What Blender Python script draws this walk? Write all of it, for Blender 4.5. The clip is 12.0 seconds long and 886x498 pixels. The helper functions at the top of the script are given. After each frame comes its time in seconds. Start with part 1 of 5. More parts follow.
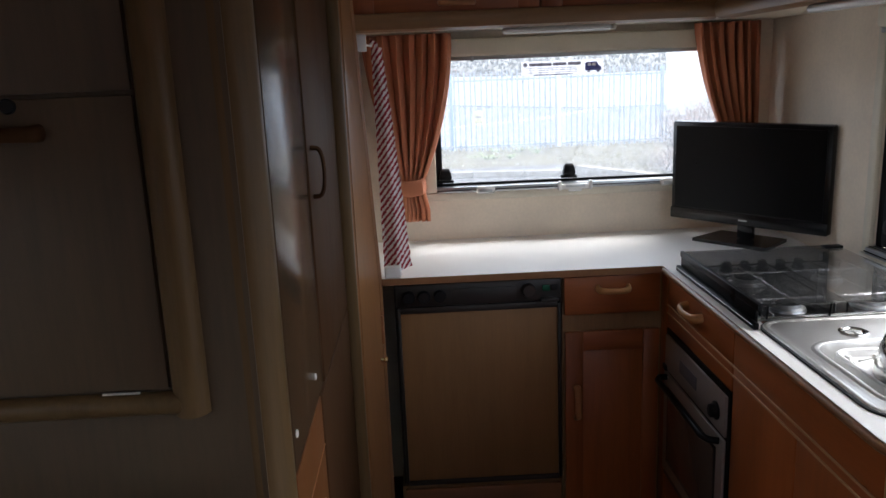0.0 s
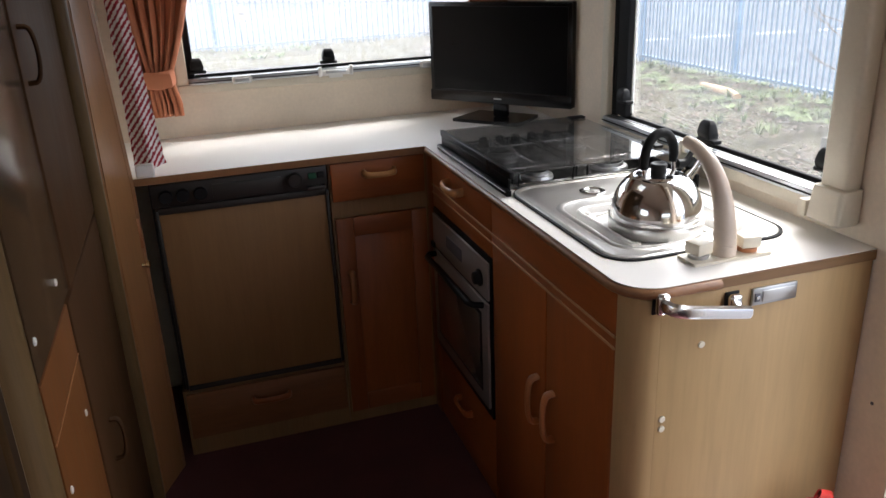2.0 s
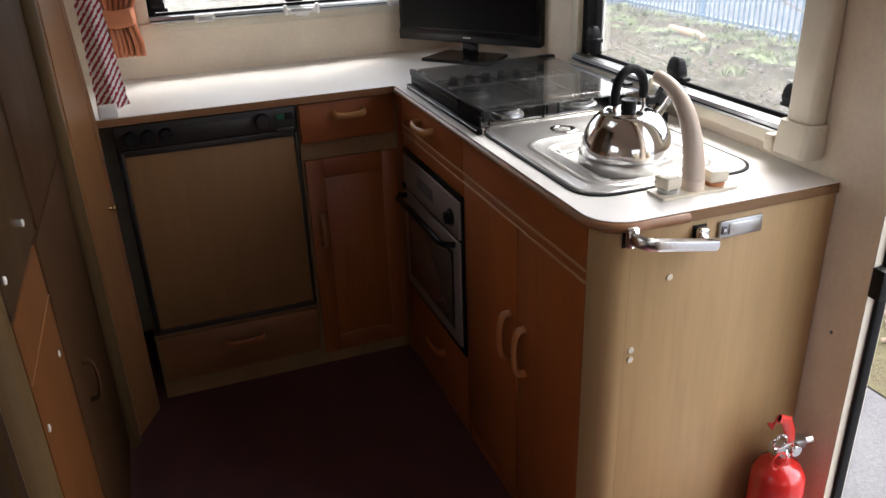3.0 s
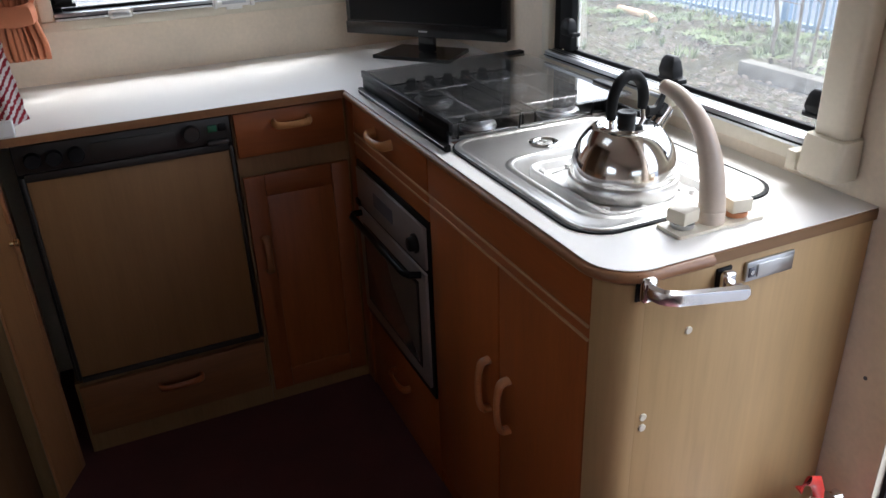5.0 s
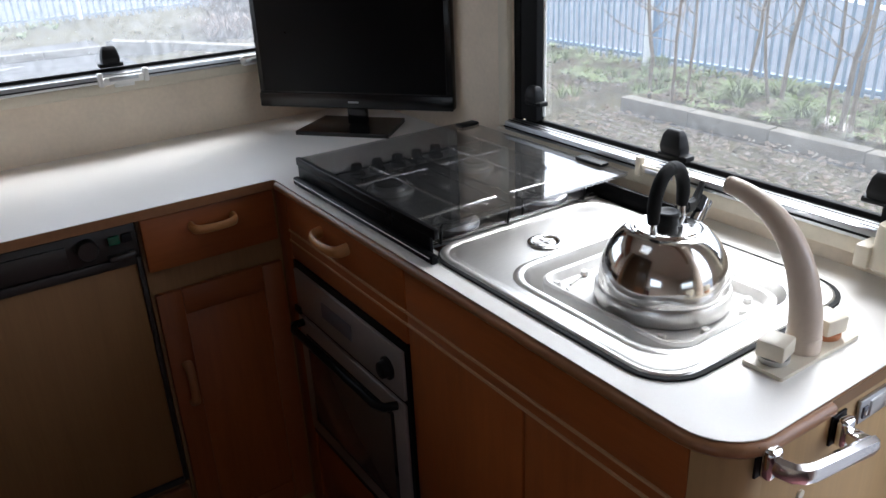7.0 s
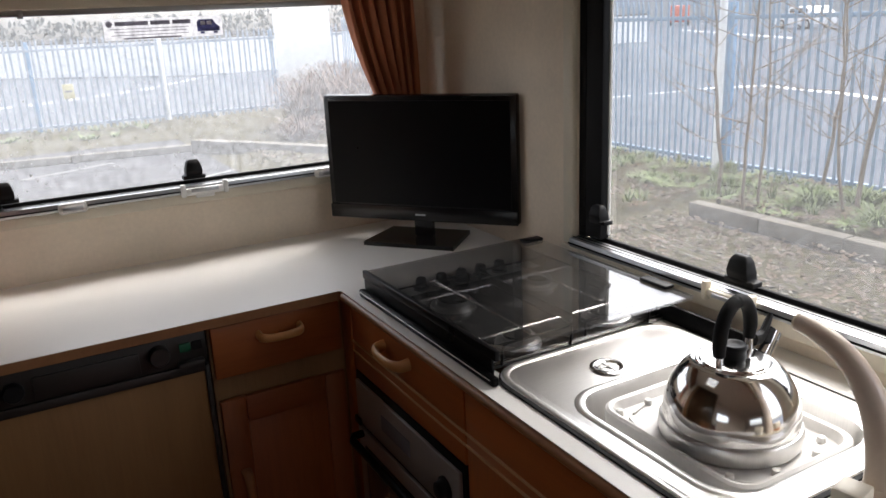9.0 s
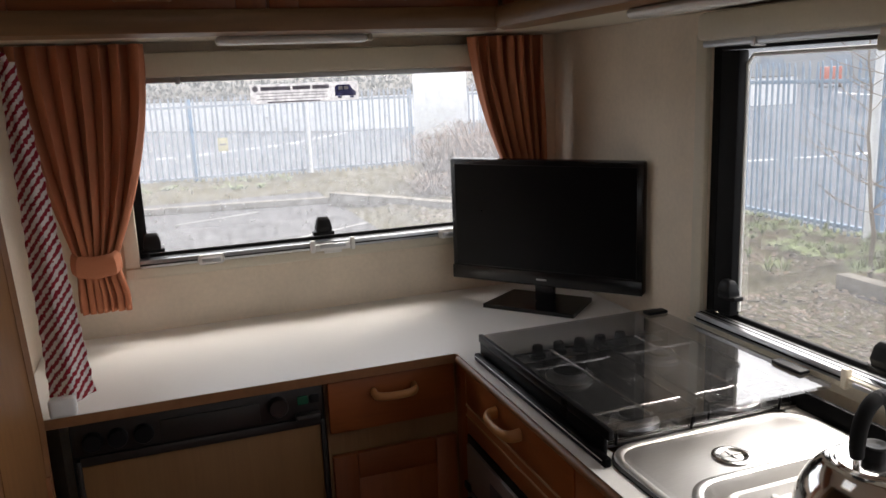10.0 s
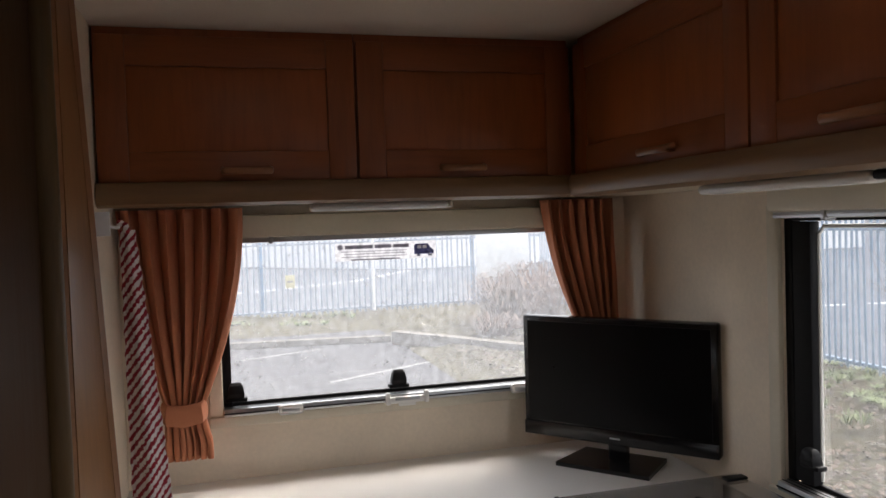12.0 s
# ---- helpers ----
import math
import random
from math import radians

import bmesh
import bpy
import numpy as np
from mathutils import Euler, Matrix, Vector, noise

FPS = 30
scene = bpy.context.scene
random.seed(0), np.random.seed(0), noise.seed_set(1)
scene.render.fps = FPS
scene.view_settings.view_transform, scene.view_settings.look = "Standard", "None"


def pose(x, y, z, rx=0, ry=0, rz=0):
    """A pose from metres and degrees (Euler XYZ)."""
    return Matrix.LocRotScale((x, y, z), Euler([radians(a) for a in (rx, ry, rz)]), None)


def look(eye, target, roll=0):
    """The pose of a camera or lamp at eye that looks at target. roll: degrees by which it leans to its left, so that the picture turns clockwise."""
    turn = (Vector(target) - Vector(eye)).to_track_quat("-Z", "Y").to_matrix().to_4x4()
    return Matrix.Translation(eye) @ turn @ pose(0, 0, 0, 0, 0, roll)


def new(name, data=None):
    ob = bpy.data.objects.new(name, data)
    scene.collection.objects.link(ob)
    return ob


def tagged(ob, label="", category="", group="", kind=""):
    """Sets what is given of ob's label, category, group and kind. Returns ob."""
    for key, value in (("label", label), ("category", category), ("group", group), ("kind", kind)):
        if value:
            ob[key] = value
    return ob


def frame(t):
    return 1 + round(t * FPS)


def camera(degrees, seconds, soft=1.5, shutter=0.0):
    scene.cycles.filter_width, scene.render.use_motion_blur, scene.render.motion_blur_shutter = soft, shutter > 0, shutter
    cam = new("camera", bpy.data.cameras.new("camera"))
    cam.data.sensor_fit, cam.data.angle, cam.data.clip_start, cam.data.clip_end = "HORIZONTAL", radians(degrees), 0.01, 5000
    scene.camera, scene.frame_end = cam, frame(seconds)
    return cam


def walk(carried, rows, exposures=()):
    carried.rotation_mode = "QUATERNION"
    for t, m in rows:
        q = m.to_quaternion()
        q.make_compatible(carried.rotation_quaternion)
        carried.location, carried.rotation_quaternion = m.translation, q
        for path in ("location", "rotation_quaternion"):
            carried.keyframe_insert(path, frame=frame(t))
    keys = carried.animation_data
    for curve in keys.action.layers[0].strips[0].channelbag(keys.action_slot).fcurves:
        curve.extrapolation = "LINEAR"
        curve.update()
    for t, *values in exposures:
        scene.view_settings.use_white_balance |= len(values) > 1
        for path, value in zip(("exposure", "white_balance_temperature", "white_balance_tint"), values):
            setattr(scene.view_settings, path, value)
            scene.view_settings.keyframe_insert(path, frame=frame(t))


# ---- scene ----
cam = camera(59.0, 12.0)
PATH = [
    (0, (0.014, 0.328, 1.486), (0.061, 2.276, 1.034), -2.4),
    (0.5, (0.024, 0.337, 1.469), (0.202, 2.265, 0.968), -2.6),
    (1, (0.042, 0.34, 1.454), (0.371, 2.23, 0.887), -2.9),
    (1.5, (0.05, 0.342, 1.445), (0.504, 2.18, 0.801), -2.6),
    (2, (0.062, 0.327, 1.436), (0.62, 2.111, 0.725), -2.4),
    (2.5, (0.058, 0.32, 1.425), (0.645, 2.061, 0.636), -2.1),
    (2.7, (0.052, 0.317, 1.421), (0.65, 2.038, 0.595), -2.0),
    (4.3, (0.046, 0.373, 1.425), (0.701, 2.058, 0.569), -2.8),
    (4.5, (0.063, 0.433, 1.422), (0.737, 2.112, 0.57), -2.8),
    (5, (0.124, 0.596, 1.41), (0.845, 2.24, 0.526), -2.2),
    (5.5, (0.114, 0.779, 1.401), (0.998, 2.315, 0.474), -2.0),
    (6, (0.077, 0.913, 1.4), (1.092, 2.35, 0.482), -1.1),
    (6.5, (0.095, 0.966, 1.415), (1.113, 2.449, 0.542), -2.1),
    (7, (0.117, 0.979, 1.426), (1.125, 2.505, 0.617), -2.6),
    (9, (0.123, 0.978, 1.468), (1.045, 2.658, 0.895), -2.7),
    (9.5, (0.14, 0.987, 1.476), (0.917, 2.76, 0.976), -2.6),
    (10, (0.145, 0.98, 1.483), (0.793, 2.825, 1.063), -2.4),
    (10.5, (0.128, 0.976, 1.499), (0.697, 2.86, 1.142), -2.2),
    (11, (0.106, 0.983, 1.508), (0.606, 2.897, 1.21), -2.2),
    (11.5, (0.096, 0.964, 1.519), (0.588, 2.891, 1.313), -1.9),
    (12, (0.092, 0.936, 1.54), (0.622, 2.863, 1.472), -1.9),
]
EXPOSURES = [(0.0, 3.22, 6050, 10), (1.0, 3.12, 5950, 10), (2.5, 3.45, 6600, 11), (4.5, 3.4, 6100, 10), (6.5, 3.15, 5950, 9), (9.0, 2.86, 6650, 12), (10.5, 2.76, 6900, 13), (12.0, 2.8, 6800, 13)]
walk(cam, [(t, look(eye, target, roll)) for t, eye, target, roll in PATH], EXPOSURES)
SKY, SUN = 0.15, 0.5

# ---- world and light ----
world = bpy.data.worlds.new("overcast_sky")
scene.world = world
world.use_nodes = True
wn, wl = world.node_tree.nodes, world.node_tree.links
sky = wn.new("ShaderNodeTexSky")
sky.sky_type, sky.sun_disc = 'NISHITA', False
sky.sun_elevation, sky.sun_rotation = radians(59), radians(67)
sky.air_density, sky.dust_density, sky.ozone_density = 0.7, 4.0, 0.6
grey = wn.new("ShaderNodeHueSaturation")
grey.inputs["Saturation"].default_value = 0.35
wl.new(sky.outputs[0], grey.inputs["Color"])
wl.new(grey.outputs[0], wn["Background"].inputs["Color"])
wn["Background"].inputs["Strength"].default_value = SKY
sun_data = bpy.data.lights.new("sun", 'SUN')
sun_data.energy, sun_data.angle, sun_data.color = SUN, radians(40), (1, 0.97, 0.93)
sun = new("sun", sun_data)
sun.matrix_world = look((11, 4.7, 20), (0, 0, 0))

# ---- materials ----
def mat(name, build):
    m = bpy.data.materials.new(name)
    m.use_nodes = True
    nt = m.node_tree
    bsdf = nt.nodes["Principled BSDF"]
    build(nt, bsdf)
    return m


def node(nt, kind, **values):
    n = nt.nodes.new(kind)
    for k, v in values.items():
        n.inputs[k].default_value = v
    return n


def coords(nt, scale=(1, 1, 1), turn=(0, 0, 0)):
    tc = nt.nodes.new("ShaderNodeTexCoord")
    mp = node(nt, "ShaderNodeMapping", Scale=scale, Rotation=turn)
    nt.links.new(tc.outputs["Object"], mp.inputs["Vector"])
    return mp.outputs["Vector"]


def ramp(nt, fac, stops):
    r = nt.nodes.new("ShaderNodeValToRGB")
    els = r.color_ramp.elements
    while len(els) < len(stops):
        els.new(0.5)
    for e, (p, c) in zip(els, stops):
        e.position, e.color = p, (*c, 1)
    nt.links.new(fac, r.inputs["Fac"])
    return r.outputs["Color"]


def shade(c, k):
    return tuple(min(1.0, v * k) for v in c)


def bump(nt, bsdf, height, strength=0.2, distance=0.002):
    b = node(nt, "ShaderNodeBump", Strength=strength, Distance=distance)
    nt.links.new(height, b.inputs["Height"])
    nt.links.new(b.outputs["Normal"], bsdf.inputs["Normal"])


def wood(name, colour, grain=(14, 14, 1.1), rough=0.42, contrast=0.28, coat=0.0, rings=0.5):
    """Printed or stained wood: long streaks along the axis of the smallest scale, with a coarse figure below."""
    def build(nt, bsdf):
        v = coords(nt, grain)
        coarse = node(nt, "ShaderNodeTexNoise", Scale=0.9, Detail=3.0, Roughness=0.55, Distortion=rings)
        fine = node(nt, "ShaderNodeTexNoise", Scale=9.0, Detail=5.0, Roughness=0.65)
        nt.links.new(v, coarse.inputs["Vector"]), nt.links.new(v, fine.inputs["Vector"])
        mix = nt.nodes.new("ShaderNodeMix")
        mix.inputs["Factor"].default_value = 0.5
        nt.links.new(coarse.outputs["Fac"], mix.inputs[2]), nt.links.new(fine.outputs["Fac"], mix.inputs[3])
        col = ramp(nt, mix.outputs[0], [(0.34, shade(colour, 1 - contrast)), (0.5, colour), (0.66, shade(colour, 1 + contrast * 0.8))])
        nt.links.new(col, bsdf.inputs["Base Color"])
        rr = node(nt, "ShaderNodeMapRange", **{"To Min": rough - 0.06, "To Max": rough + 0.1})
        nt.links.new(fine.outputs["Fac"], rr.inputs["Value"])
        nt.links.new(rr.outputs[0], bsdf.inputs["Roughness"])
        bsdf.inputs["Coat Weight"].default_value = coat
        bsdf.inputs["Coat Roughness"].default_value = 0.12
        bump(nt, bsdf, fine.outputs["Fac"], 0.12, 0.001)
    return mat(name, build)


def mottled(name, colour, rough=0.6, scale=8.0, contrast=0.12, metal=0.0, relief=0.1, fine=120.0, coat=0.0, dist=0.001):
    """A painted, moulded or woven surface with faint stains and a fine grain."""
    def build(nt, bsdf):
        v = coords(nt)
        a = node(nt, "ShaderNodeTexNoise", Scale=scale, Detail=4.0)
        b = node(nt, "ShaderNodeTexNoise", Scale=fine, Detail=2.0)
        nt.links.new(v, a.inputs["Vector"]), nt.links.new(v, b.inputs["Vector"])
        mix = nt.nodes.new("ShaderNodeMix")
        mix.inputs["Factor"].default_value = 0.4
        nt.links.new(a.outputs["Fac"], mix.inputs[2]), nt.links.new(b.outputs["Fac"], mix.inputs[3])
        nt.links.new(ramp(nt, mix.outputs[0], [(0.3, shade(colour, 1 - contrast)), (0.7, shade(colour, 1 + contrast))]), bsdf.inputs["Base Color"])
        bsdf.inputs["Metallic"].default_value = metal
        bsdf.inputs["Coat Weight"].default_value = coat
        rr = node(nt, "ShaderNodeMapRange", **{"To Min": max(0.02, rough - 0.07), "To Max": rough + 0.07})
        nt.links.new(a.outputs["Fac"], rr.inputs["Value"])
        nt.links.new(rr.outputs[0], bsdf.inputs["Roughness"])
        if relief:
            bump(nt, bsdf, b.outputs["Fac"], relief, dist)
    return mat(name, build)


def glass(name, tint, haze=0.0, rough=0.0, floor=0.05, steep=5.0, dust_sheen=0.0):
    """A thin pane: clear, with gloss that grows at a glancing angle, a film of dirt, and a painted dusty sheen."""
    m = bpy.data.materials.new(name)
    m.use_nodes = True
    nt = m.node_tree
    nt.nodes.clear()
    out = nt.nodes.new("ShaderNodeOutputMaterial")
    clear = node(nt, "ShaderNodeBsdfTransparent", Color=(*tint, 1))
    gloss = node(nt, "ShaderNodeBsdfGlossy", Roughness=rough)
    lw = node(nt, "ShaderNodeLayerWeight", Blend=0.5)
    power = node(nt, "ShaderNodeMath")
    power.operation = 'POWER'
    power.inputs[1].default_value = steep
    nt.links.new(lw.outputs["Facing"], power.inputs[0])
    amount = node(nt, "ShaderNodeMapRange", **{"To Min": floor, "To Max": 0.95})
    nt.links.new(power.outputs[0], amount.inputs["Value"])
    mix = nt.nodes.new("ShaderNodeMixShader")
    nt.links.new(amount.outputs[0], mix.inputs[0])
    nt.links.new(clear.outputs[0], mix.inputs[1]), nt.links.new(gloss.outputs[0], mix.inputs[2])
    last = mix
    if haze:
        film = node(nt, "ShaderNodeBsdfTranslucent", Color=(0.85, 0.88, 0.9, 1))
        spots = node(nt, "ShaderNodeTexNoise", Scale=60.0, Detail=4.0)
        nt.links.new(coords(nt), spots.inputs["Vector"])
        amount = node(nt, "ShaderNodeMapRange", **{"From Min": 0.3, "From Max": 0.8, "To Min": haze * 0.6, "To Max": haze * 1.6})
        nt.links.new(spots.outputs["Fac"], amount.inputs["Value"])
        last = nt.nodes.new("ShaderNodeMixShader")
        nt.links.new(amount.outputs[0], last.inputs[0])
        nt.links.new(mix.outputs[0], last.inputs[1]), nt.links.new(film.outputs[0], last.inputs[2])
    # Diffuse film: dust, and a painted stand-in for the lid's milky wall reflection.
    if dust_sheen:
        film = node(nt, "ShaderNodeBsdfDiffuse", Color=(0.62, 0.62, 0.60, 1))
        smear = node(nt, "ShaderNodeTexNoise", Scale=9.0, Detail=5.0)
        nt.links.new(coords(nt), smear.inputs["Vector"])
        amount = node(nt, "ShaderNodeMapRange", **{"From Min": 0.3, "From Max": 0.7, "To Min": dust_sheen * 0.6, "To Max": dust_sheen * 1.4})
        nt.links.new(smear.outputs["Fac"], amount.inputs["Value"])
        before, last = last, nt.nodes.new("ShaderNodeMixShader")
        nt.links.new(amount.outputs[0], last.inputs[0])
        nt.links.new(before.outputs[0], last.inputs[1]), nt.links.new(film.outputs[0], last.inputs[2])
    nt.links.new(last.outputs[0], out.inputs["Surface"])
    return m


def dull(m, level):
    m.node_tree.nodes["Principled BSDF"].inputs["Specular IOR Level"].default_value = level
    return m


def steel(name, colour, rough, stretch=(1, 1, 1), metal=1.0):
    def build(nt, bsdf):
        n = node(nt, "ShaderNodeTexNoise", Scale=40.0, Detail=3.0)
        nt.links.new(coords(nt, stretch), n.inputs["Vector"])
        rr = node(nt, "ShaderNodeMapRange", **{"To Min": rough * 0.88, "To Max": rough * 1.15})
        nt.links.new(n.outputs["Fac"], rr.inputs["Value"])
        nt.links.new(rr.outputs[0], bsdf.inputs["Roughness"])
        nt.links.new(ramp(nt, n.outputs["Fac"], [(0.3, shade(colour, 0.92)), (0.7, colour)]), bsdf.inputs["Base Color"])
        bsdf.inputs["Metallic"].default_value = metal
    return mat(name, build)


def striped(name, a, b, step, turn):
    """Woven cloth with slanting stripes and a twill relief."""
    def build(nt, bsdf):
        v = coords(nt, (1, 1, 1), (0, radians(turn), 0))
        w = node(nt, "ShaderNodeTexWave", Scale=1.0 / step * 0.314, Distortion=2.4, Detail=2.0, **{"Detail Scale": 6.0})
        w.bands_direction = 'Z'
        nt.links.new(v, w.inputs["Vector"])
        nt.links.new(ramp(nt, w.outputs["Fac"], [(0.44, a), (0.56, b)]), bsdf.inputs["Base Color"])
        bsdf.inputs["Roughness"].default_value = 0.95
        n = node(nt, "ShaderNodeTexNoise", Scale=260.0)
        nt.links.new(coords(nt), n.inputs["Vector"])
        bump(nt, bsdf, n.outputs["Fac"], 0.5, 0.003)
    return mat(name, build)


def dotted(name, cloth, dot):
    def build(nt, bsdf):
        vo = node(nt, "ShaderNodeTexVoronoi", Scale=48.0, Randomness=0.3)
        nt.links.new(coords(nt), vo.inputs["Vector"])
        nt.links.new(ramp(nt, vo.outputs["Distance"], [(0.33, dot), (0.38, cloth)]), bsdf.inputs["Base Color"])
        bsdf.inputs["Roughness"].default_value = 0.95
    return mat(name, build)


def ground_mix(name, stops, scale, rough=0.9, relief=0.6, fine=30.0, dist=0.02):
    def build(nt, bsdf):
        v = coords(nt)
        a = node(nt, "ShaderNodeTexNoise", Scale=scale, Detail=6.0, Roughness=0.7)
        b = node(nt, "ShaderNodeTexNoise", Scale=fine, Detail=6.0, Roughness=0.8)
        nt.links.new(v, a.inputs["Vector"]), nt.links.new(v, b.inputs["Vector"])
        mix = nt.nodes.new("ShaderNodeMix")
        mix.inputs["Factor"].default_value = 0.55
        nt.links.new(a.outputs["Fac"], mix.inputs[2]), nt.links.new(b.outputs["Fac"], mix.inputs[3])
        nt.links.new(ramp(nt, mix.outputs[0], stops), bsdf.inputs["Base Color"])
        rr = node(nt, "ShaderNodeMapRange", **{"From Min": 0.3, "From Max": 0.7, "To Min": rough - 0.15, "To Max": rough})
        nt.links.new(a.outputs["Fac"], rr.inputs["Value"])
        nt.links.new(rr.outputs[0], bsdf.inputs["Roughness"])
        bsdf.inputs["Specular IOR Level"].default_value = 0.22
        bump(nt, bsdf, b.outputs["Fac"], relief, dist)
    return mat(name, build)


OAK = (0.415, 0.272, 0.125)
CHERRY = (0.305, 0.086, 0.021)
m_oak = wood("light_oak_laminate", OAK, (11, 11, 0.8), rough=0.45, contrast=0.11, rings=1.6)
m_oak_x = wood("light_oak_trim", (0.205, 0.112, 0.048), (1.1, 14, 14), 0.4, 0.16)
m_oak_y = wood("light_oak_trim_long", (0.205, 0.112, 0.048), (14, 1.1, 14), 0.4, 0.16)
# Light oak taken far down, so the shade on these mouldings is painted in.
m_post = wood("shade_darkened_oak", (0.100, 0.062, 0.027), (16, 16, 0.9), 0.36, 0.22)
dull(m_post, 0.3)
m_fridge = wood("oak_fridge_panel", (0.255, 0.135, 0.056), (20, 20, 1.3), 0.4, 0.10)
m_cherry = wood("cherry_veneer", CHERRY, (9, 9, 0.9), 0.36, 0.2)
m_cherry_x = wood("cherry_veneer_cross", CHERRY, (0.9, 9, 9), 0.36, 0.2)
m_cherry_y = wood("cherry_veneer_long", CHERRY, (9, 0.9, 9), 0.36, 0.2)
m_frame = wood("dark_cherry_frame", (0.262, 0.074, 0.0185), (9, 9, 0.9), 0.4, 0.2)
m_frame_x = wood("dark_cherry_frame_cross", (0.262, 0.074, 0.0185), (0.9, 9, 9), 0.4, 0.2)
m_frame_y = wood("dark_cherry_frame_long", (0.262, 0.074, 0.0185), (9, 0.9, 9), 0.4, 0.2)
# Wardrobe veneers set much darker than CHERRY: that side's shade is coloured in.
m_tall = wood("shade_darkened_cherry", (0.052, 0.025, 0.011), (9, 9, 0.9), 0.5, 0.2)
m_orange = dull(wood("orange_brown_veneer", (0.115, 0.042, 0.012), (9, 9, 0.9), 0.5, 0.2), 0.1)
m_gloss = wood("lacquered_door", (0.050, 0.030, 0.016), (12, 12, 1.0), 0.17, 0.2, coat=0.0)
m_return = wood("lacquered_end_panel", (0.25, 0.118, 0.047), (12, 12, 1.0), 0.30, 0.15, coat=0.1)
# Fawn laminate painted dark brown to hold the shade over the partition.
m_dim = wood("shade_darkened_fawn", (0.072, 0.047, 0.024), (10, 10, 1.0), 0.5, 0.22)
# Beech handle tone darkened to carry the shade on overhead and corner doors.
m_handle_dim = wood("shade_dimmed_handle", (0.30, 0.125, 0.05), (6, 6, 6), 0.35, 0.15)
m_yellow = mottled("yellow_enamel", (0.55, 0.50, 0.28), 0.4, 6.0, 0.08, relief=0.0)
# Sink-door handles: red-brown, with the shade they sit in added to the tone.
m_handle_red = wood("shaded_red_brown_handle", (0.42, 0.17, 0.065), (6, 6, 6), 0.32, 0.15)
m_plinth = wood("shaded_oak_carcass", (0.26, 0.15, 0.065), (14, 14, 1.1), 0.45, 0.18)
m_copper = mottled("orange_marker_ring", (0.55, 0.22, 0.10), 0.35, 10.0, 0.05, relief=0.0)
m_handle = wood("beech_handle", (0.52, 0.255, 0.095), (6, 6, 6), 0.35, 0.15)
m_edge = wood("brown_worktop_edge", (0.25, 0.115, 0.05), (6, 6, 6), 0.35, 0.2)
m_flap = wood("brown_veneer_flap", (0.22, 0.092, 0.036), (0.9, 9, 9), 0.4, 0.18)
# Lit edges of routed grooves, painted as pale strips; also the log's wood.
m_groove_log = mottled("groove_light_and_log_wood", (0.47, 0.29, 0.155), 0.4)
m_wall = mottled("cream_wallboard", (0.76, 0.655, 0.525), 0.6, 9.0, 0.09, relief=0.15, fine=90.0)
m_ceiling = mottled("cream_ceiling_board", (0.77, 0.685, 0.565), 0.65, 6.0, 0.05, relief=0.2, fine=150.0)
m_top = mottled("pale_laminate", (0.82, 0.80, 0.76), 0.38, 5.0, 0.025, relief=0.03, fine=420.0)
m_carpet = mottled("maroon_carpet", (0.085, 0.026, 0.028), 0.95, 6.0, 0.3, relief=0.9, fine=420.0, dist=0.004)
m_cream = mottled("cream_plastic", (0.66, 0.60, 0.48), 0.42, 9.0, 0.05, relief=0.03)
m_white = mottled("white_plastic", (0.80, 0.79, 0.76), 0.35, 9.0, 0.04, relief=0.03)
m_tray = mottled("dull_white_plastic", (0.64, 0.63, 0.61), 0.4, 14.0, 0.08, relief=0.03)
m_tap = mottled("beige_plastic", (0.57, 0.47, 0.385), 0.3, 12.0, 0.05, relief=0.0)
m_alu = steel("grey_aluminium", (0.55, 0.56, 0.57), 0.32, (1, 1, 1))
m_black = mottled("black_plastic", (0.006, 0.006, 0.0065), 0.48, 20.0, 0.2, relief=0.05)
m_rubber = mottled("black_rubber", (0.006, 0.006, 0.0065), 0.7, 20.0, 0.25, relief=0.1)
m_screen = mottled("tv_screen", (0.003, 0.003, 0.0035), 0.3, 5.0, 0.1, relief=0.0)
m_screen.node_tree.nodes["Principled BSDF"].inputs["Specular IOR Level"].default_value = 0.16
m_tvcase = mottled("gloss_black_case", (0.008, 0.008, 0.009), 0.2, 5.0, 0.1, relief=0.0)
m_steel = steel("stainless_steel", (0.66, 0.655, 0.64), 0.33, (1, 12, 1))
m_bright = steel("polished_steel", (0.74, 0.73, 0.715), 0.11)
m_grab = steel("satin_chrome", (0.92, 0.92, 0.93), 0.20)
m_chrome = steel("chrome", (0.86, 0.86, 0.87), 0.05)
m_iron = mottled("black_enamel", (0.006, 0.006, 0.0065), 0.3, 14.0, 0.2, relief=0.05)
# Bright hob steel coloured dark, as if mirroring the cupboard underside.
m_well = steel("reflection_toned_hob_steel", (0.26, 0.255, 0.25), 0.16)
m_oven = steel("oven_grey_enamel", (0.30, 0.275, 0.255), 0.35, (1, 1, 1), 0.35)
m_grey = mottled("grey_fascia", (0.019, 0.016, 0.014), 0.4, 20.0, 0.2, relief=0.05)
# Near-black boards: the shade inside gaps and carcasses is put into the colour.
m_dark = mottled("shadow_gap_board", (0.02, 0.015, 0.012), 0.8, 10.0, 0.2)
m_curtain = mottled("apricot_curtain_cloth", (0.47, 0.170, 0.085), 0.9, 12.0, 0.12, relief=0.5, fine=500.0)
m_towel = striped("striped_towel", (0.30, 0.014, 0.026), (0.78, 0.70, 0.68), 0.0125, 54)
m_dots = dotted("dotted_cloth", (0.72, 0.72, 0.68), (0.05, 0.16, 0.06))
m_seat = mottled("dark_red_upholstery", (0.10, 0.02, 0.02), 0.95, 12.0, 0.2, relief=0.6, fine=300.0)
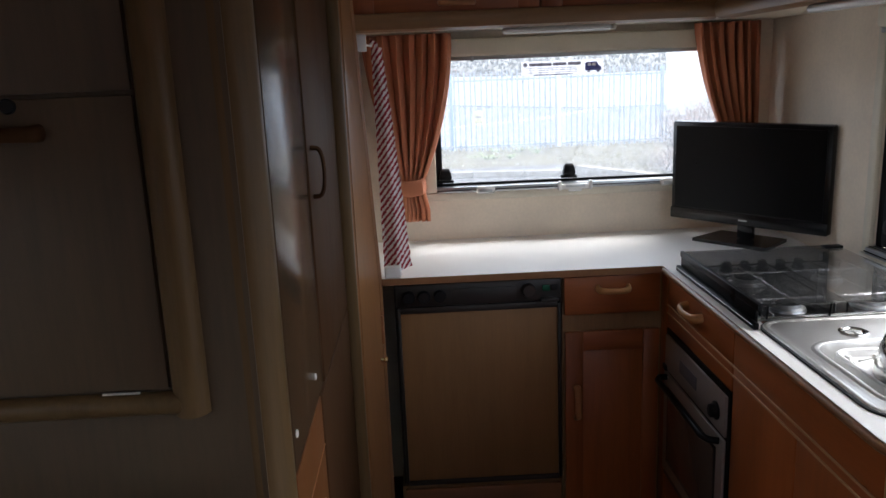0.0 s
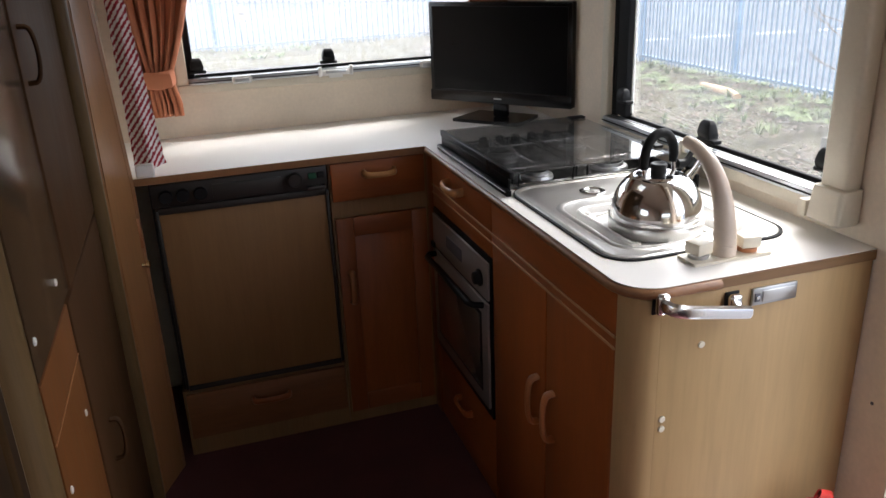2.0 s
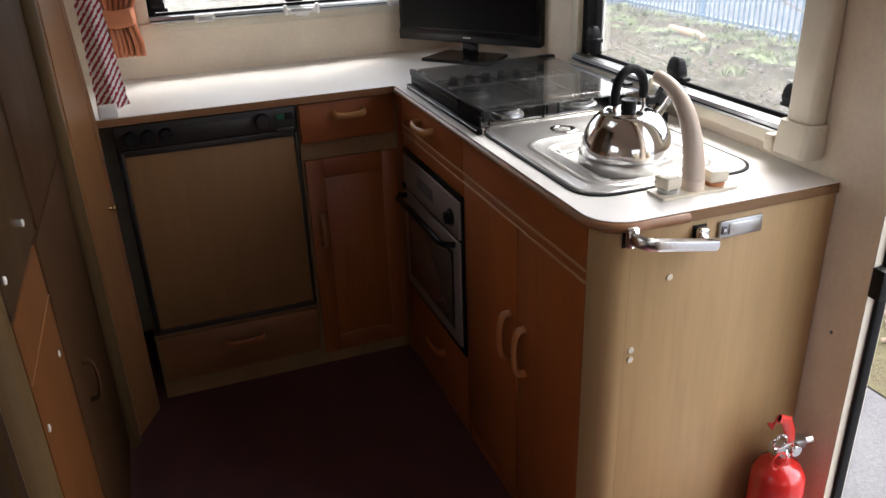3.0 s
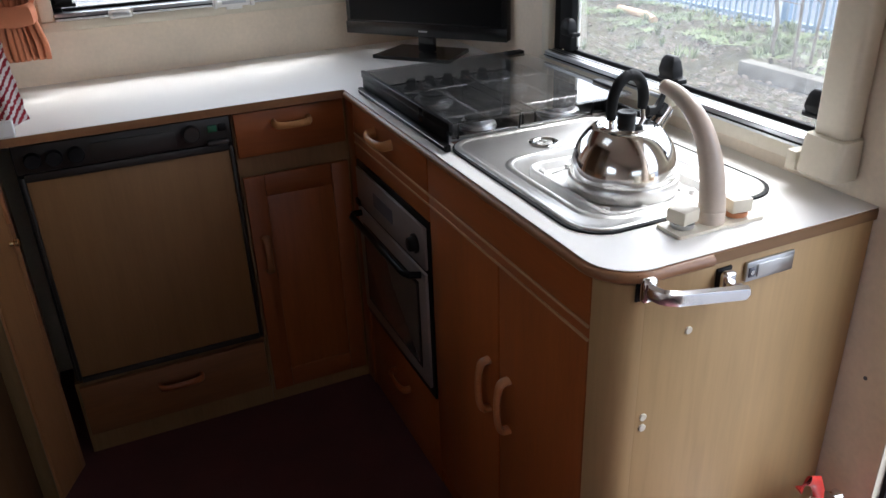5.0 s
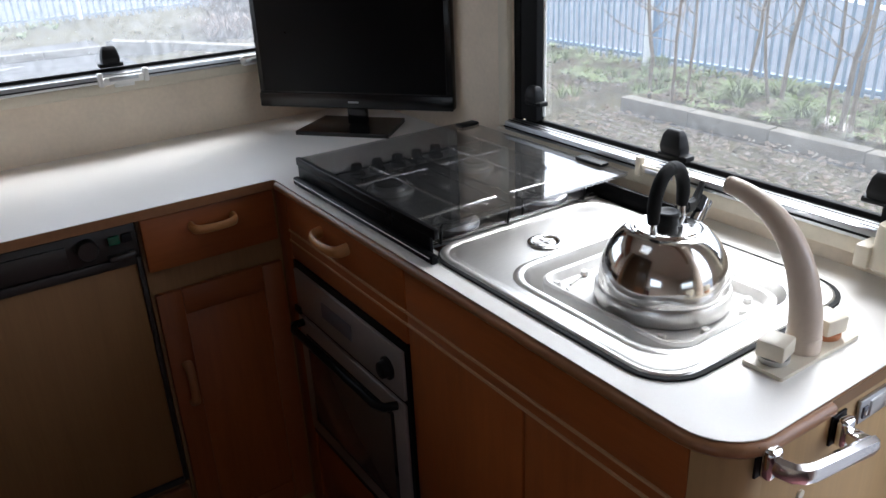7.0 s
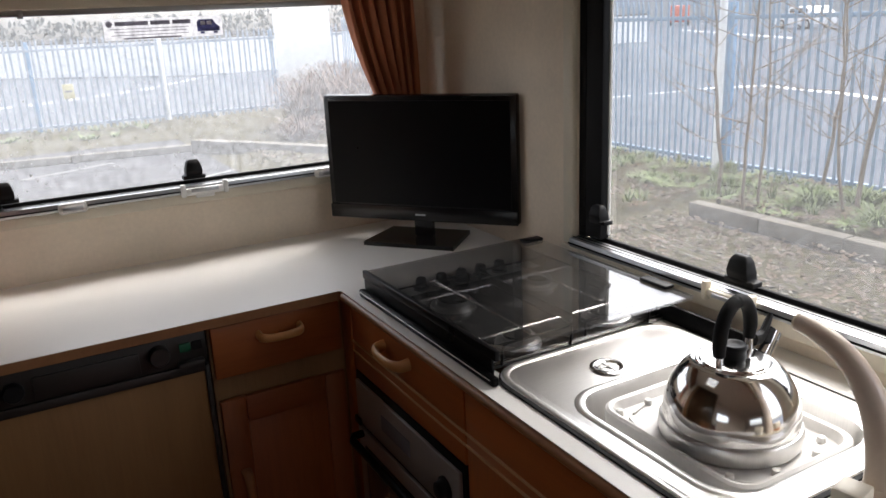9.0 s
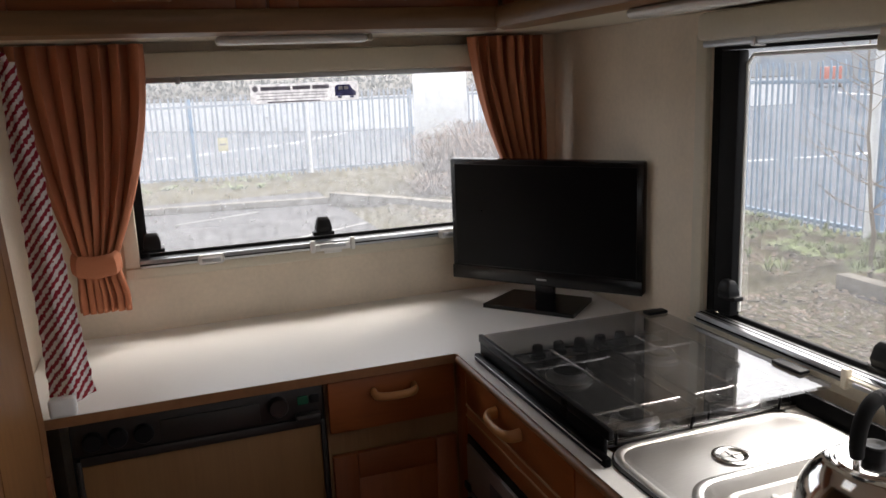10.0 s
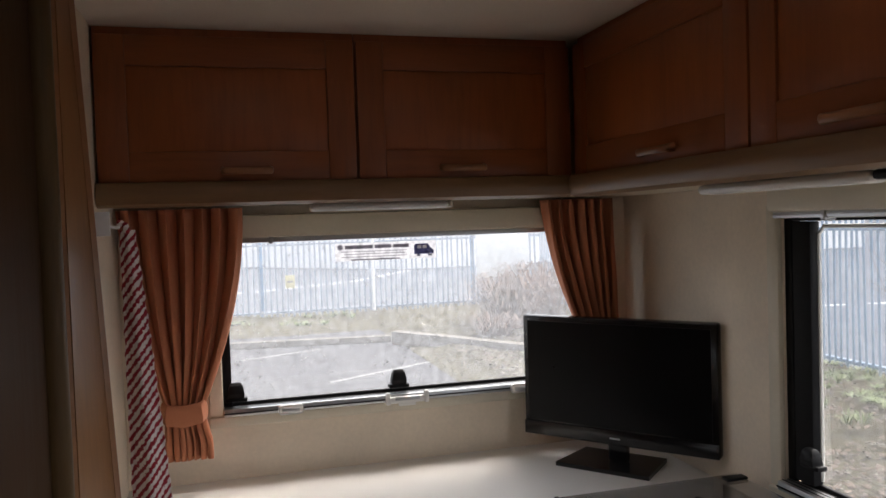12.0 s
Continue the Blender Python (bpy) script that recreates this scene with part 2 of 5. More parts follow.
m_red = mottled("red_enamel", (0.50, 0.018, 0.014), 0.25, 10.0, 0.08, relief=0.0, coat=0.5)
m_redk = mottled("red_plastic", (0.55, 0.03, 0.02), 0.35, 10.0, 0.05, relief=0.0)
m_brass = steel("brass", (0.75, 0.58, 0.30), 0.18)
m_green = mottled("green_switch", (0.010, 0.085, 0.045), 0.25, 10.0, 0.05, relief=0.0)
m_ink = mottled("grey_print", (0.12, 0.12, 0.14), 0.6, 10.0, 0.05, relief=0.0)
m_sticker = glass("translucent_label", (0.60, 0.61, 0.63), 0.62)
m_print = glass("faded_print", (0.44, 0.43, 0.46), 0.5)
m_blueink = glass("blue_print", (0.16, 0.16, 0.28), 0.3)
for m, c in ((m_sticker, (0.72, 0.71, 0.71, 1)), (m_print, (0.34, 0.32, 0.35, 1)), (m_blueink, (0.17, 0.17, 0.32, 1))):
    m.node_tree.nodes["Translucent BSDF"].inputs["Color"].default_value = c
m_lens = mottled("frosted_diffuser", (0.80, 0.80, 0.76), 0.25, 10.0, 0.03, relief=0.0)
m_pane = glass("acrylic_pane", (0.78, 0.79, 0.79), 0.03)
m_hatch = glass("frosted_hatch", (0.42, 0.42, 0.41), 0.16)
m_pane_wet = glass("rain_spotted_pane", (0.80, 0.81, 0.81), 0.095)
m_lid = glass("smoked_glass_lid", (0.76, 0.75, 0.74), 0.0, 0.006, 0.05, 3.1, 0.012)
m_ovenglass = mottled("dark_oven_glass", (0.085, 0.070, 0.060), 0.12, 5.0, 0.1, relief=0.0)
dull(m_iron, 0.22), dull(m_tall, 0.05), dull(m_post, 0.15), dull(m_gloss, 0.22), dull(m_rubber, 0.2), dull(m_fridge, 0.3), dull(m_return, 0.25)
m_asphalt = ground_mix("wet_asphalt", [(0.36, (0.045, 0.046, 0.05)), (0.6, (0.08, 0.08, 0.084)), (0.75, (0.13, 0.13, 0.13))], 1.2, 0.85, 0.4, 60.0, 0.01)
m_verge = ground_mix("mossy_gravel", [(0.34, (0.035, 0.028, 0.020)), (0.46, (0.085, 0.075, 0.052)), (0.55, (0.090, 0.084, 0.050)), (0.68, (0.14, 0.12, 0.095))], 4.0, 0.95, 0.9, 55.0, 0.03)
m_road = ground_mix("pale_road", [(0.35, (0.075, 0.086, 0.106)), (0.7, (0.11, 0.124, 0.148))], 0.6, 0.95, 0.2, 40.0, 0.01)
m_yard = ground_mix("grey_road_beyond_yard", [(0.35, (0.085, 0.096, 0.114)), (0.7, (0.125, 0.138, 0.158))], 0.5, 0.95, 0.2, 40.0, 0.01)
m_paint = mottled("road_paint", (0.72, 0.72, 0.70), 0.7, 6.0, 0.12, relief=0.2)
m_worn = mottled("worn_road_paint", (0.17, 0.17, 0.165), 0.8, 14.0, 0.5, relief=0.2)
m_kerb = ground_mix("concrete", [(0.35, (0.10, 0.09, 0.075)), (0.65, (0.17, 0.155, 0.13))], 3.0, 0.9, 0.4, 50.0, 0.01)
m_blue = mottled("blue_fence_paint", (0.13, 0.27, 0.43), 0.45, 6.0, 0.12, relief=0.1)
m_pale = mottled("light_blue_fence_paint", (0.19, 0.29, 0.40), 0.45, 6.0, 0.15, relief=0.1)
# Far fence paint kept close to the road's tone to imitate haze.
m_paler = mottled("haze_toned_fence_paint", (0.27, 0.33, 0.40), 0.45, 6.0, 0.15, relief=0.1)
m_whitepost = mottled("white_post_paint", (0.75, 0.76, 0.77), 0.5, 6.0, 0.08)
m_bark = ground_mix("grey_bark", [(0.35, (0.11, 0.085, 0.065)), (0.65, (0.24, 0.20, 0.16))], 9.0, 0.95, 0.7, 60.0, 0.01)
m_straw = mottled("dry_grass", (0.145, 0.10, 0.078), 0.9, 2.0, 0.35, relief=0.0)
m_leaf = mottled("green_leaves", (0.105, 0.145, 0.040), 0.7, 3.0, 0.35, relief=0.0)
m_litter = mottled("leaf_litter", (0.078, 0.054, 0.036), 0.85, 3.0, 0.75, relief=0.0)
m_stone = mottled("pale_stones", (0.22, 0.205, 0.17), 0.85, 3.0, 0.35, relief=0.0)
m_render = mottled("white_render", (0.80, 0.81, 0.82), 0.8, 0.4, 0.04, relief=0.1)
m_roof = mottled("grey_roof_sheet", (0.22, 0.24, 0.27), 0.6, 0.6, 0.1)
m_clad = mottled("pale_grey_cladding", (0.36, 0.38, 0.40), 0.7, 0.5, 0.08)
m_carred = mottled("orange_red_car_paint", (0.55, 0.10, 0.05), 0.25, 2.0, 0.05, relief=0.0, coat=0.6)
m_carwhite = mottled("white_car_paint", (0.76, 0.77, 0.78), 0.25, 2.0, 0.04, relief=0.0, coat=0.6)
m_carglass = mottled("dark_car_glass", (0.02, 0.024, 0.03), 0.1, 2.0, 0.1, relief=0.0)
for m in (m_road, m_yard, m_asphalt, m_verge):
    dull(m, 0.0)
for m in (m_rubber, m_black):
    dull(m, 0.2)
dull(m_iron, 0.08)
dull(m_top, 0.6)
m_hedge = mottled("far_hedge_leaves", (0.085, 0.095, 0.085), 0.9, 0.8, 0.35, relief=0.0)
m_tyre = mottled("tyre_rubber", (0.02, 0.02, 0.02), 0.85, 12.0, 0.2)

# ---- building helpers ----
ORIGIN = {}


def thing(name, at, label, category, group="", kind=""):
    ob = new(name)
    ob.empty_display_size = 0.05
    ob.location = at
    ORIGIN[ob] = Vector(at)
    return tagged(ob, label, category, group, kind)


def mesh_of(name, bm, material, origin, angle=38):
    bmesh.ops.recalc_face_normals(bm, faces=bm.faces[:])
    bmesh.ops.translate(bm, verts=bm.verts[:], vec=-origin)
    me = bpy.data.meshes.new(name)
    for f in bm.faces:
        f.smooth = True
    bm.to_mesh(me)
    bm.free()
    me.set_sharp_from_angle(angle=radians(angle))
    me.materials.append(material)
    return me


def part(name, bm, material, parent, label=""):
    """One mesh object under a thing or a part; bm is in world metres."""
    ob = new(name, mesh_of(name, bm, material, ORIGIN[parent]))
    ob.parent = parent
    ORIGIN[ob] = ORIGIN[parent]
    return tagged(ob, label)


def solid(name, bm, material, at, label, category, group="", kind=""):
    """A thing that is one mesh."""
    at = Vector(at)
    ob = new(name, mesh_of(name, bm, material, at))
    ob.location = at
    ORIGIN[ob] = at
    return tagged(ob, label, category, group, kind)


def box(x0, x1, y0, y1, z0, z1, b=0.0, seg=2, bm=None, m=None):
    bm = bm or bmesh.new()
    vs = bmesh.ops.create_cube(bm, size=1.0)["verts"]
    for v in vs:
        v.co = Vector((x0 + (v.co.x + 0.5) * (x1 - x0), y0 + (v.co.y + 0.5) * (y1 - y0), z0 + (v.co.z + 0.5) * (z1 - z0)))
    if m is not None:
        bmesh.ops.transform(bm, matrix=m, verts=vs)
    if b > 0:
        es = list({e for v in vs for e in v.link_edges})
        bmesh.ops.bevel(bm, geom=es, offset=b, segments=seg, profile=0.5, affect='EDGES')
    return bm


def tube(points, radius, seg=12, bm=None, flat=1.0, side=None):
    """A round or flattened bar along the points; radius: one number or one a point. side: the direction of the wide axis."""
    bm = bm or bmesh.new()
    ps = [Vector(p) for p in points]
    rings = []
    up = Vector(side) if side else None
    for i, p in enumerate(ps):
        d = (ps[min(i + 1, len(ps) - 1)] - ps[max(i - 1, 0)]).normalized()
        a = up if up is not None else (Vector((0, 0, 1)) if abs(d.z) < 0.9 else Vector((1, 0, 0)))
        u = (a - d * a.dot(d)).normalized()
        w = d.cross(u)
        r = radius[i] if isinstance(radius, (list, tuple)) else radius
        rings.append([bm.verts.new(p + (u * math.cos(k) + w * math.sin(k) * flat) * r) for k in [2 * math.pi * j / seg for j in range(seg)]])
        if up is None:
            up = u
    for a, b in zip(rings, rings[1:]):
        for j in range(seg):
            bm.faces.new((a[j], a[(j + 1) % seg], b[(j + 1) % seg], b[j]))
    bm.faces.new(rings[0][::-1])
    bm.faces.new(rings[-1])
    return bm


def lathe(profile, centre, seg=40, bm=None, m=None):
    """A turned shape: (radius, height) pairs round a vertical axis at centre."""
    bm = bm or bmesh.new()
    c = Vector(centre)
    rings = []
    for r, z in profile:
        rings.append([bm.verts.new(c + Vector((r * math.cos(2 * math.pi * j / seg), r * math.sin(2 * math.pi * j / seg), z))) for j in range(seg)])
    for a, b in zip(rings, rings[1:]):
        for j in range(seg):
            bm.faces.new((a[j], a[(j + 1) % seg], b[(j + 1) % seg], b[j]))
    bm.faces.new(rings[0][::-1])
    bm.faces.new(rings[-1])
    if m is not None:
        bmesh.ops.transform(bm, matrix=m, verts=[v for ring in rings for v in ring])
    return bm


def disc_x(p, r, depth, seg=24, prof=None):
    """A short turned knob whose axis is -x, standing on a face at p."""
    prof = prof or [(r, 0), (r, depth * 0.7), (r * 0.85, depth)]
    return lathe(prof, (0, 0, 0), seg, m=Matrix.Translation(p) @ Matrix.Rotation(radians(-90), 4, 'Y'))


def disc_y(p, r, depth, seg=24, prof=None):
    """The same with its axis towards -y."""
    prof = prof or [(r, 0), (r, depth * 0.7), (r * 0.85, depth)]
    return lathe(prof, (0, 0, 0), seg, m=Matrix.Translation(p) @ Matrix.Rotation(radians(90), 4, 'X'))


def rounded(x0, x1, y0, y1, r, n=6):
    """The outline of a rectangle with round corners."""
    out = []
    for cx, cy, a0 in ((x1 - r, y1 - r, 0), (x0 + r, y1 - r, 90), (x0 + r, y0 + r, 180), (x1 - r, y0 + r, 270)):
        for i in range(n + 1):
            a = radians(a0 + 90 * i / n)
            out.append((cx + r * math.cos(a), cy + r * math.sin(a)))
    return out


def slab(outline, z0, z1, holes=(), bm=None):
    """A flat plate with holes through it."""
    bm = bm or bmesh.new()
    edges = []
    for loop in (outline, *holes):
        vs = [bm.verts.new((x, y, z1)) for x, y in loop]
        edges += [bm.edges.new((vs[i], vs[(i + 1) % len(vs)])) for i in range(len(vs))]
    fill = bmesh.ops.triangle_fill(bm, use_beauty=True, use_dissolve=False, edges=edges)
    faces = [f for f in fill["geom"] if isinstance(f, bmesh.types.BMFace)]
    ext = bmesh.ops.extrude_face_region(bm, geom=faces)["geom"]
    bmesh.ops.translate(bm, verts=[g for g in ext if isinstance(g, bmesh.types.BMVert)], vec=(0, 0, z0 - z1))
    return bm


def loft(loops, bm=None, cap=True):
    """A skin through closed loops of equal length; the last is capped."""
    bm = bm or bmesh.new()
    rings = [[bm.verts.new(p) for p in loop] for loop in loops]
    n = len(rings[0])
    for a, b in zip(rings, rings[1:]):
        for j in range(n):
            bm.faces.new((a[j], a[(j + 1) % n], b[(j + 1) % n], b[j]))
    if cap:
        bm.faces.new(rings[-1])
    return bm


def grid(f, nu, nv, bm=None):
    bm = bm or bmesh.new()
    vs = [[bm.verts.new(f(i / nu, j / nv)) for i in range(nu + 1)] for j in range(nv + 1)]
    for j in range(nv):
        for i in range(nu):
            bm.faces.new((vs[j][i], vs[j][i + 1], vs[j + 1][i + 1], vs[j + 1][i]))
    return bm


def thicken(ob, t):
    s = ob.modifiers.new("thickness", 'SOLIDIFY')
    s.thickness, s.offset = t, 0
    return ob


def wall_with_hole(axis, c0, c1, u0, u1, z0, z1, holes):
    """A wall in the plane of the axis between c0 and c1, with rectangular openings (u0, u1, z0, z1) cut through it."""
    bm = bmesh.new()
    us = sorted({u0, u1, *(h[0] for h in holes), *(h[1] for h in holes)})
    zs = sorted({z0, z1, *(h[2] for h in holes), *(h[3] for h in holes)})
    cells = {(i, j) for i in range(len(us) - 1) for j in range(len(zs) - 1)
             if not any(h[0] <= us[i] and us[i + 1] <= h[1] and h[2] <= zs[j] and zs[j + 1] <= h[3] for h in holes)}
    cache = {}

    def vert(u, z, c):
        k = (u, z, c)
        if k not in cache:
            cache[k] = bm.verts.new((c, u, z) if axis == "x" else (u, c, z))
        return cache[k]
    for i, j in cells:
        a = [(us[i], zs[j]), (us[i + 1], zs[j]), (us[i + 1], zs[j + 1]), (us[i], zs[j + 1])]
        for c in (c0, c1):
            bm.faces.new([vert(u, z, c) for u, z in a])
        for k, (di, dj) in enumerate(((0, -1), (1, 0), (0, 1), (-1, 0))):
            if (i + di, j + dj) not in cells:
                p, q = a[k], a[(k + 1) % 4]
                bm.faces.new([vert(*p, c0), vert(*q, c0), vert(*q, c1), vert(*p, c1)])
    return bm


def bow_handle(p0, p1, out, parent, material=None, k=1.0):
    """A bent wooden strap handle between two feet; out: the way it stands off the face."""
    p0, p1, out = Vector(p0), Vector(p1), Vector(out)
    pts = []
    for i in range(17):
        a = math.pi * i / 16
        pts.append(p0.lerp(p1, 0.5 - 0.5 * math.cos(a)) + out * (math.sin(a) ** 0.42 if 0 < i < 16 else 0))
    wide = out.cross(p1 - p0).normalized()
    return part("handle", tube(pts, [k * (0.0115 - 0.0022 * math.sin(math.pi * i / 16)) for i in range(17)], 12, flat=0.62, side=wide), material or m_handle, parent, "bent beech strap handle")

# ---- setting ----
CEIL, REAR, RIGHT, LEFT, BACK = 1.975, 3.0, 1.21, -0.95, -2.3
GROUND = -0.6
solid("floor", box(LEFT, RIGHT, BACK, REAR, -0.05, 0), m_carpet, (0.2, 0.5, 0), "dark maroon short-pile carpet covering the motorhome floor", "floor", kind="structure")
HX0, HX1, HY0, HY1 = 0.05, 0.43, 1.72, 2.10
solid("ceiling", slab([(LEFT, BACK), (RIGHT, BACK), (RIGHT, REAR), (LEFT, REAR)], CEIL, CEIL + 0.05, [[(HX0, HY0), (HX0, HY1), (HX1, HY1), (HX1, HY0)]]), m_ceiling, (0.2, 0.5, CEIL), "cream textured ceiling board", "ceiling", kind="structure")
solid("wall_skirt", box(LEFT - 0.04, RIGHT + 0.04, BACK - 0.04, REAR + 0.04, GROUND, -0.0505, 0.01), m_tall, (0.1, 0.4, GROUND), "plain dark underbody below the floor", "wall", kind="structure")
RW = (0.066, 1.089, 1.075, 1.543)
SW = (1.475, 2.325, 0.965, 1.535)
solid("wall_rear", wall_with_hole("y", REAR, REAR + 0.04, LEFT, RIGHT + 0.04, -0.05, CEIL + 0.05, [RW]), m_wall, (0.5, REAR, 0), "cream faintly mottled wallboard round the rear window", "wall", kind="structure")
solid("wall_right", wall_with_hole("x", RIGHT, RIGHT + 0.04, BACK, REAR, -0.05, CEIL + 0.05, [SW, (0.60, 1.242, -0.05, 1.82)]), m_wall, (RIGHT, 1, 0), "cream wallboard with side window and open entrance doorway", "wall", kind="structure")
LW = (0.20, 0.98, 1.05, 1.44)
FW = (-0.40, 0.96, 0.95, 1.52)
solid("wall_left", wall_with_hole("x", LEFT - 0.04, LEFT, BACK, REAR + 0.04, -0.05, CEIL + 0.05, [LW]), m_wall, (LEFT, 0, 0), "plain cream side wall with an added window", "wall", kind="structure")
solid("wall_back", wall_with_hole("y", BACK - 0.04, BACK, LEFT, RIGHT + 0.04, -0.05, CEIL + 0.05, [FW]), m_wall, (0, BACK, 0), "plain cream wall with an added wide front window, closing the living area", "wall", kind="structure")
solid("wall_inner_left", box(-0.21, -0.168, 2.45, REAR, 0, CEIL), m_wall, (-0.19, 2.8, 0), "cream partition at the end of the worktop", "wall", kind="structure")


def window(name, axis, c, u0, u1, z0, z1, pane_mat, label):
    """A hinged acrylic caravan window: cream inner frame, black seal, aluminium sill bar and the pane."""
    w = thing(name, (c, (u0 + u1) / 2, z0) if axis == "x" else ((u0 + u1) / 2, c, z0), label, "window", kind="structure")

    def b(ua, ub, ca, cb, za, zb, bev=0.0, bm=None):
        return box(ca, cb, ua, ub, za, zb, bev, bm=bm) if axis == "x" else box(ua, ub, ca, cb, za, zb, bev, bm=bm)
    f = 0.035
    part("window_frame", b(u0 - f, u0, c - 0.014, c + 0.002, z0 - 0.01, z1 + 0.02, 0.005), m_cream, w)
    part("window_frame", b(u1, u1 + f, c - 0.014, c + 0.002, z0 - 0.01, z1 + 0.02, 0.005), m_cream, w)
    part("window_sill", b(u0 - f, u1 + f, c - 0.02, c + 0.002, z0 - 0.036, z0 - 0.010, 0.004), m_cream, w, "cream moulded sill")
    rail = part("sill_rail", b(u0, u1, c - 0.024, c + 0.017, z0 - 0.010, z0 + 0.010, 0.003), m_alu, w, "grey aluminium sill rail")
    for e in (-0.013, 0.000, 0.010):
        part("groove", b(u0 + 0.001, u1 - 0.001, c + e, c + e + 0.0028, z0 + 0.0098, z0 + 0.0106), m_rubber, rail, "dark groove")
    part("groove", b(u0, u1, c - 0.0262, c - 0.0235, z0 - 0.003, z0 + 0.0), m_rubber, rail, "dark groove")
    d = c + 0.028
    part("seal", b(u0, u0 + 0.022, c + 0.004, d, z0 + 0.010, z1, 0.003), m_rubber, w, "black rubber seal")
    part("seal", b(u1 - 0.022, u1, c + 0.004, d, z0 + 0.010, z1, 0.003), m_rubber, w, "black rubber seal")
    part("seal", b(u0 + 0.022, u1 - 0.022, c + 0.0175, d, z0 + 0.004, z0 + 0.018, 0.002), m_rubber, w, "black rubber seal")
    part("seal", b(u0 + 0.022, u1 - 0.022, c + 0.004, d, z1 - 0.016, z1, 0.002), m_rubber, w, "black rubber seal")
    p = part("pane", b(u0 + 0.004, u1 - 0.004, c + 0.030, c + 0.036, z0 + 0.004, z1 - 0.004, 0.002), pane_mat, w, "clear acrylic pane")
    p.visible_shadow = False
    return w


window("window_1", "y", REAR, *RW, m_pane_wet, "wide rear window in cream frame, spotted with rain")
w_side = window("window_2", "x", RIGHT, *SW, m_pane, "side window in cream frame with black seal")
# plain seating-area window opposite the entrance door: unseen, added to light the cabinet fronts
w_seat = thing("window_3", (LEFT, 0.4, LW[2]), "plain added side window above the bench seat, unseen", "window", kind="structure")
part("window_sill", box(LEFT - 0.002, LEFT + 0.016, LW[0] - 0.03, LW[1] + 0.03, LW[2] - 0.03, LW[2], 0.004), m_cream, w_seat)
part("window_frame", box(LEFT - 0.002, LEFT + 0.014, LW[0] - 0.03, LW[1] + 0.03, LW[3], LW[3] + 0.03, 0.004), m_cream, w_seat)
for y in (LW[0] - 0.03, LW[1]):
    part("window_frame", box(LEFT - 0.002, LEFT + 0.014, y, y + 0.03, LW[2], LW[3], 0.004), m_cream, w_seat)
part("pane", box(LEFT - 0.036, LEFT - 0.030, LW[0] + 0.002, LW[1] - 0.002, LW[2] + 0.002, LW[3] - 0.002), m_pane, w_seat, "clear acrylic pane").visible_shadow = False
# frosted roof hatch above the kitchen floor: unseen, added to bring sky light down
hatch = thing("window_5", ((HX0 + HX1) / 2, (HY0 + HY1) / 2, CEIL), "plain added roof hatch, frosted and unseen, letting daylight into the kitchen", "window", kind="structure")
for y in (HY0 - 0.03, HY1):
    part("window_frame", box(HX0 - 0.03, HX1 + 0.03, y, y + 0.03, CEIL - 0.014, CEIL + 0.002, 0.004), m_cream, hatch)
for x in (HX0 - 0.03, HX1):
    part("window_frame", box(x, x + 0.03, HY0, HY1, CEIL - 0.014, CEIL + 0.002, 0.004), m_cream, hatch)
part("pane", box(HX0 - 0.02, HX1 + 0.02, HY0 - 0.02, HY1 + 0.02, CEIL + 0.052, CEIL + 0.058), m_hatch, hatch, "frosted acrylic pane")
# plain front window opposite the kitchen, driver's end: unseen, added for light from behind
w_front = thing("window_4", (0.14, BACK, FW[2]), "plain wide added front window at the driver's end, unseen", "window", kind="structure")
for z in (FW[2] - 0.03, FW[3]):
    part("window_frame", box(FW[0] - 0.03, FW[1] + 0.03, BACK - 0.002, BACK + 0.014, z, z + 0.03, 0.004), m_cream, w_front)
for x in (FW[0] - 0.03, FW[1]):
    part("window_frame", box(x, x + 0.03, BACK - 0.002, BACK + 0.014, FW[2], FW[3], 0.004), m_cream, w_front)
part("pane", box(FW[0] + 0.002, FW[1] - 0.002, BACK - 0.036, BACK - 0.030, FW[2] + 0.002, FW[3] - 0.002), m_pane, w_front, "clear pane").visible_shadow = False
# deep black frame at the far end of the side window
part("hinge_frame", box(RIGHT + 0.004, RIGHT + 0.029, 2.250, 2.303, 0.98, 1.518, 0.004), m_rubber, w_side, "deep black end frame")
part("pane_edge", tube([(RIGHT + 0.026, 2.250, 0.99), (RIGHT + 0.026, 2.250, 1.49), (RIGHT + 0.026, 2.235, 1.508), (RIGHT + 0.026, 1.50, 1.508)], 0.004, 8), m_lens, w_side, "clear moulded pane edge")


def blind(name, axis, c, u0, u1, z0, z1):
    """The cream cassette of a roller blind with a thin rail at its mouth."""
    s = thing(name, (c, (u0 + u1) / 2, z0) if axis == "x" else ((u0 + u1) / 2, c, z0), "cream roller blind cassette above the window", "blind")
    b = (lambda ua, ub, ca, cb, za, zb, bev: box(ca, cb, ua, ub, za, zb, bev)) if axis == "x" else (lambda ua, ub, ca, cb, za, zb, bev: box(ua, ub, ca, cb, za, zb, bev))
    part("cassette", b(u0, u1, c - 0.05, c - 0.001, z0 + 0.012, z1, 0.012), m_cream, s)
    part("blind_rail", b(u0 + 0.01, u1 - 0.01, c - 0.040, c - 0.018, z0, z0 + 0.014, 0.003), m_alu, s, "grey metal pull rail")
    for u in (u0 + 0.16, u1 - 0.16):
        part("rail_clip", b(u, u + 0.012, c - 0.043, c - 0.016, z0 - 0.004, z0 + 0.016, 0.002), m_alu, s, "small grey clip")


blind("roller_blind", "y", REAR, 0.032, 1.123, 1.504, 1.575)
blind("roller_blind", "x", RIGHT, 1.44, 2.315, 1.525, 1.592)


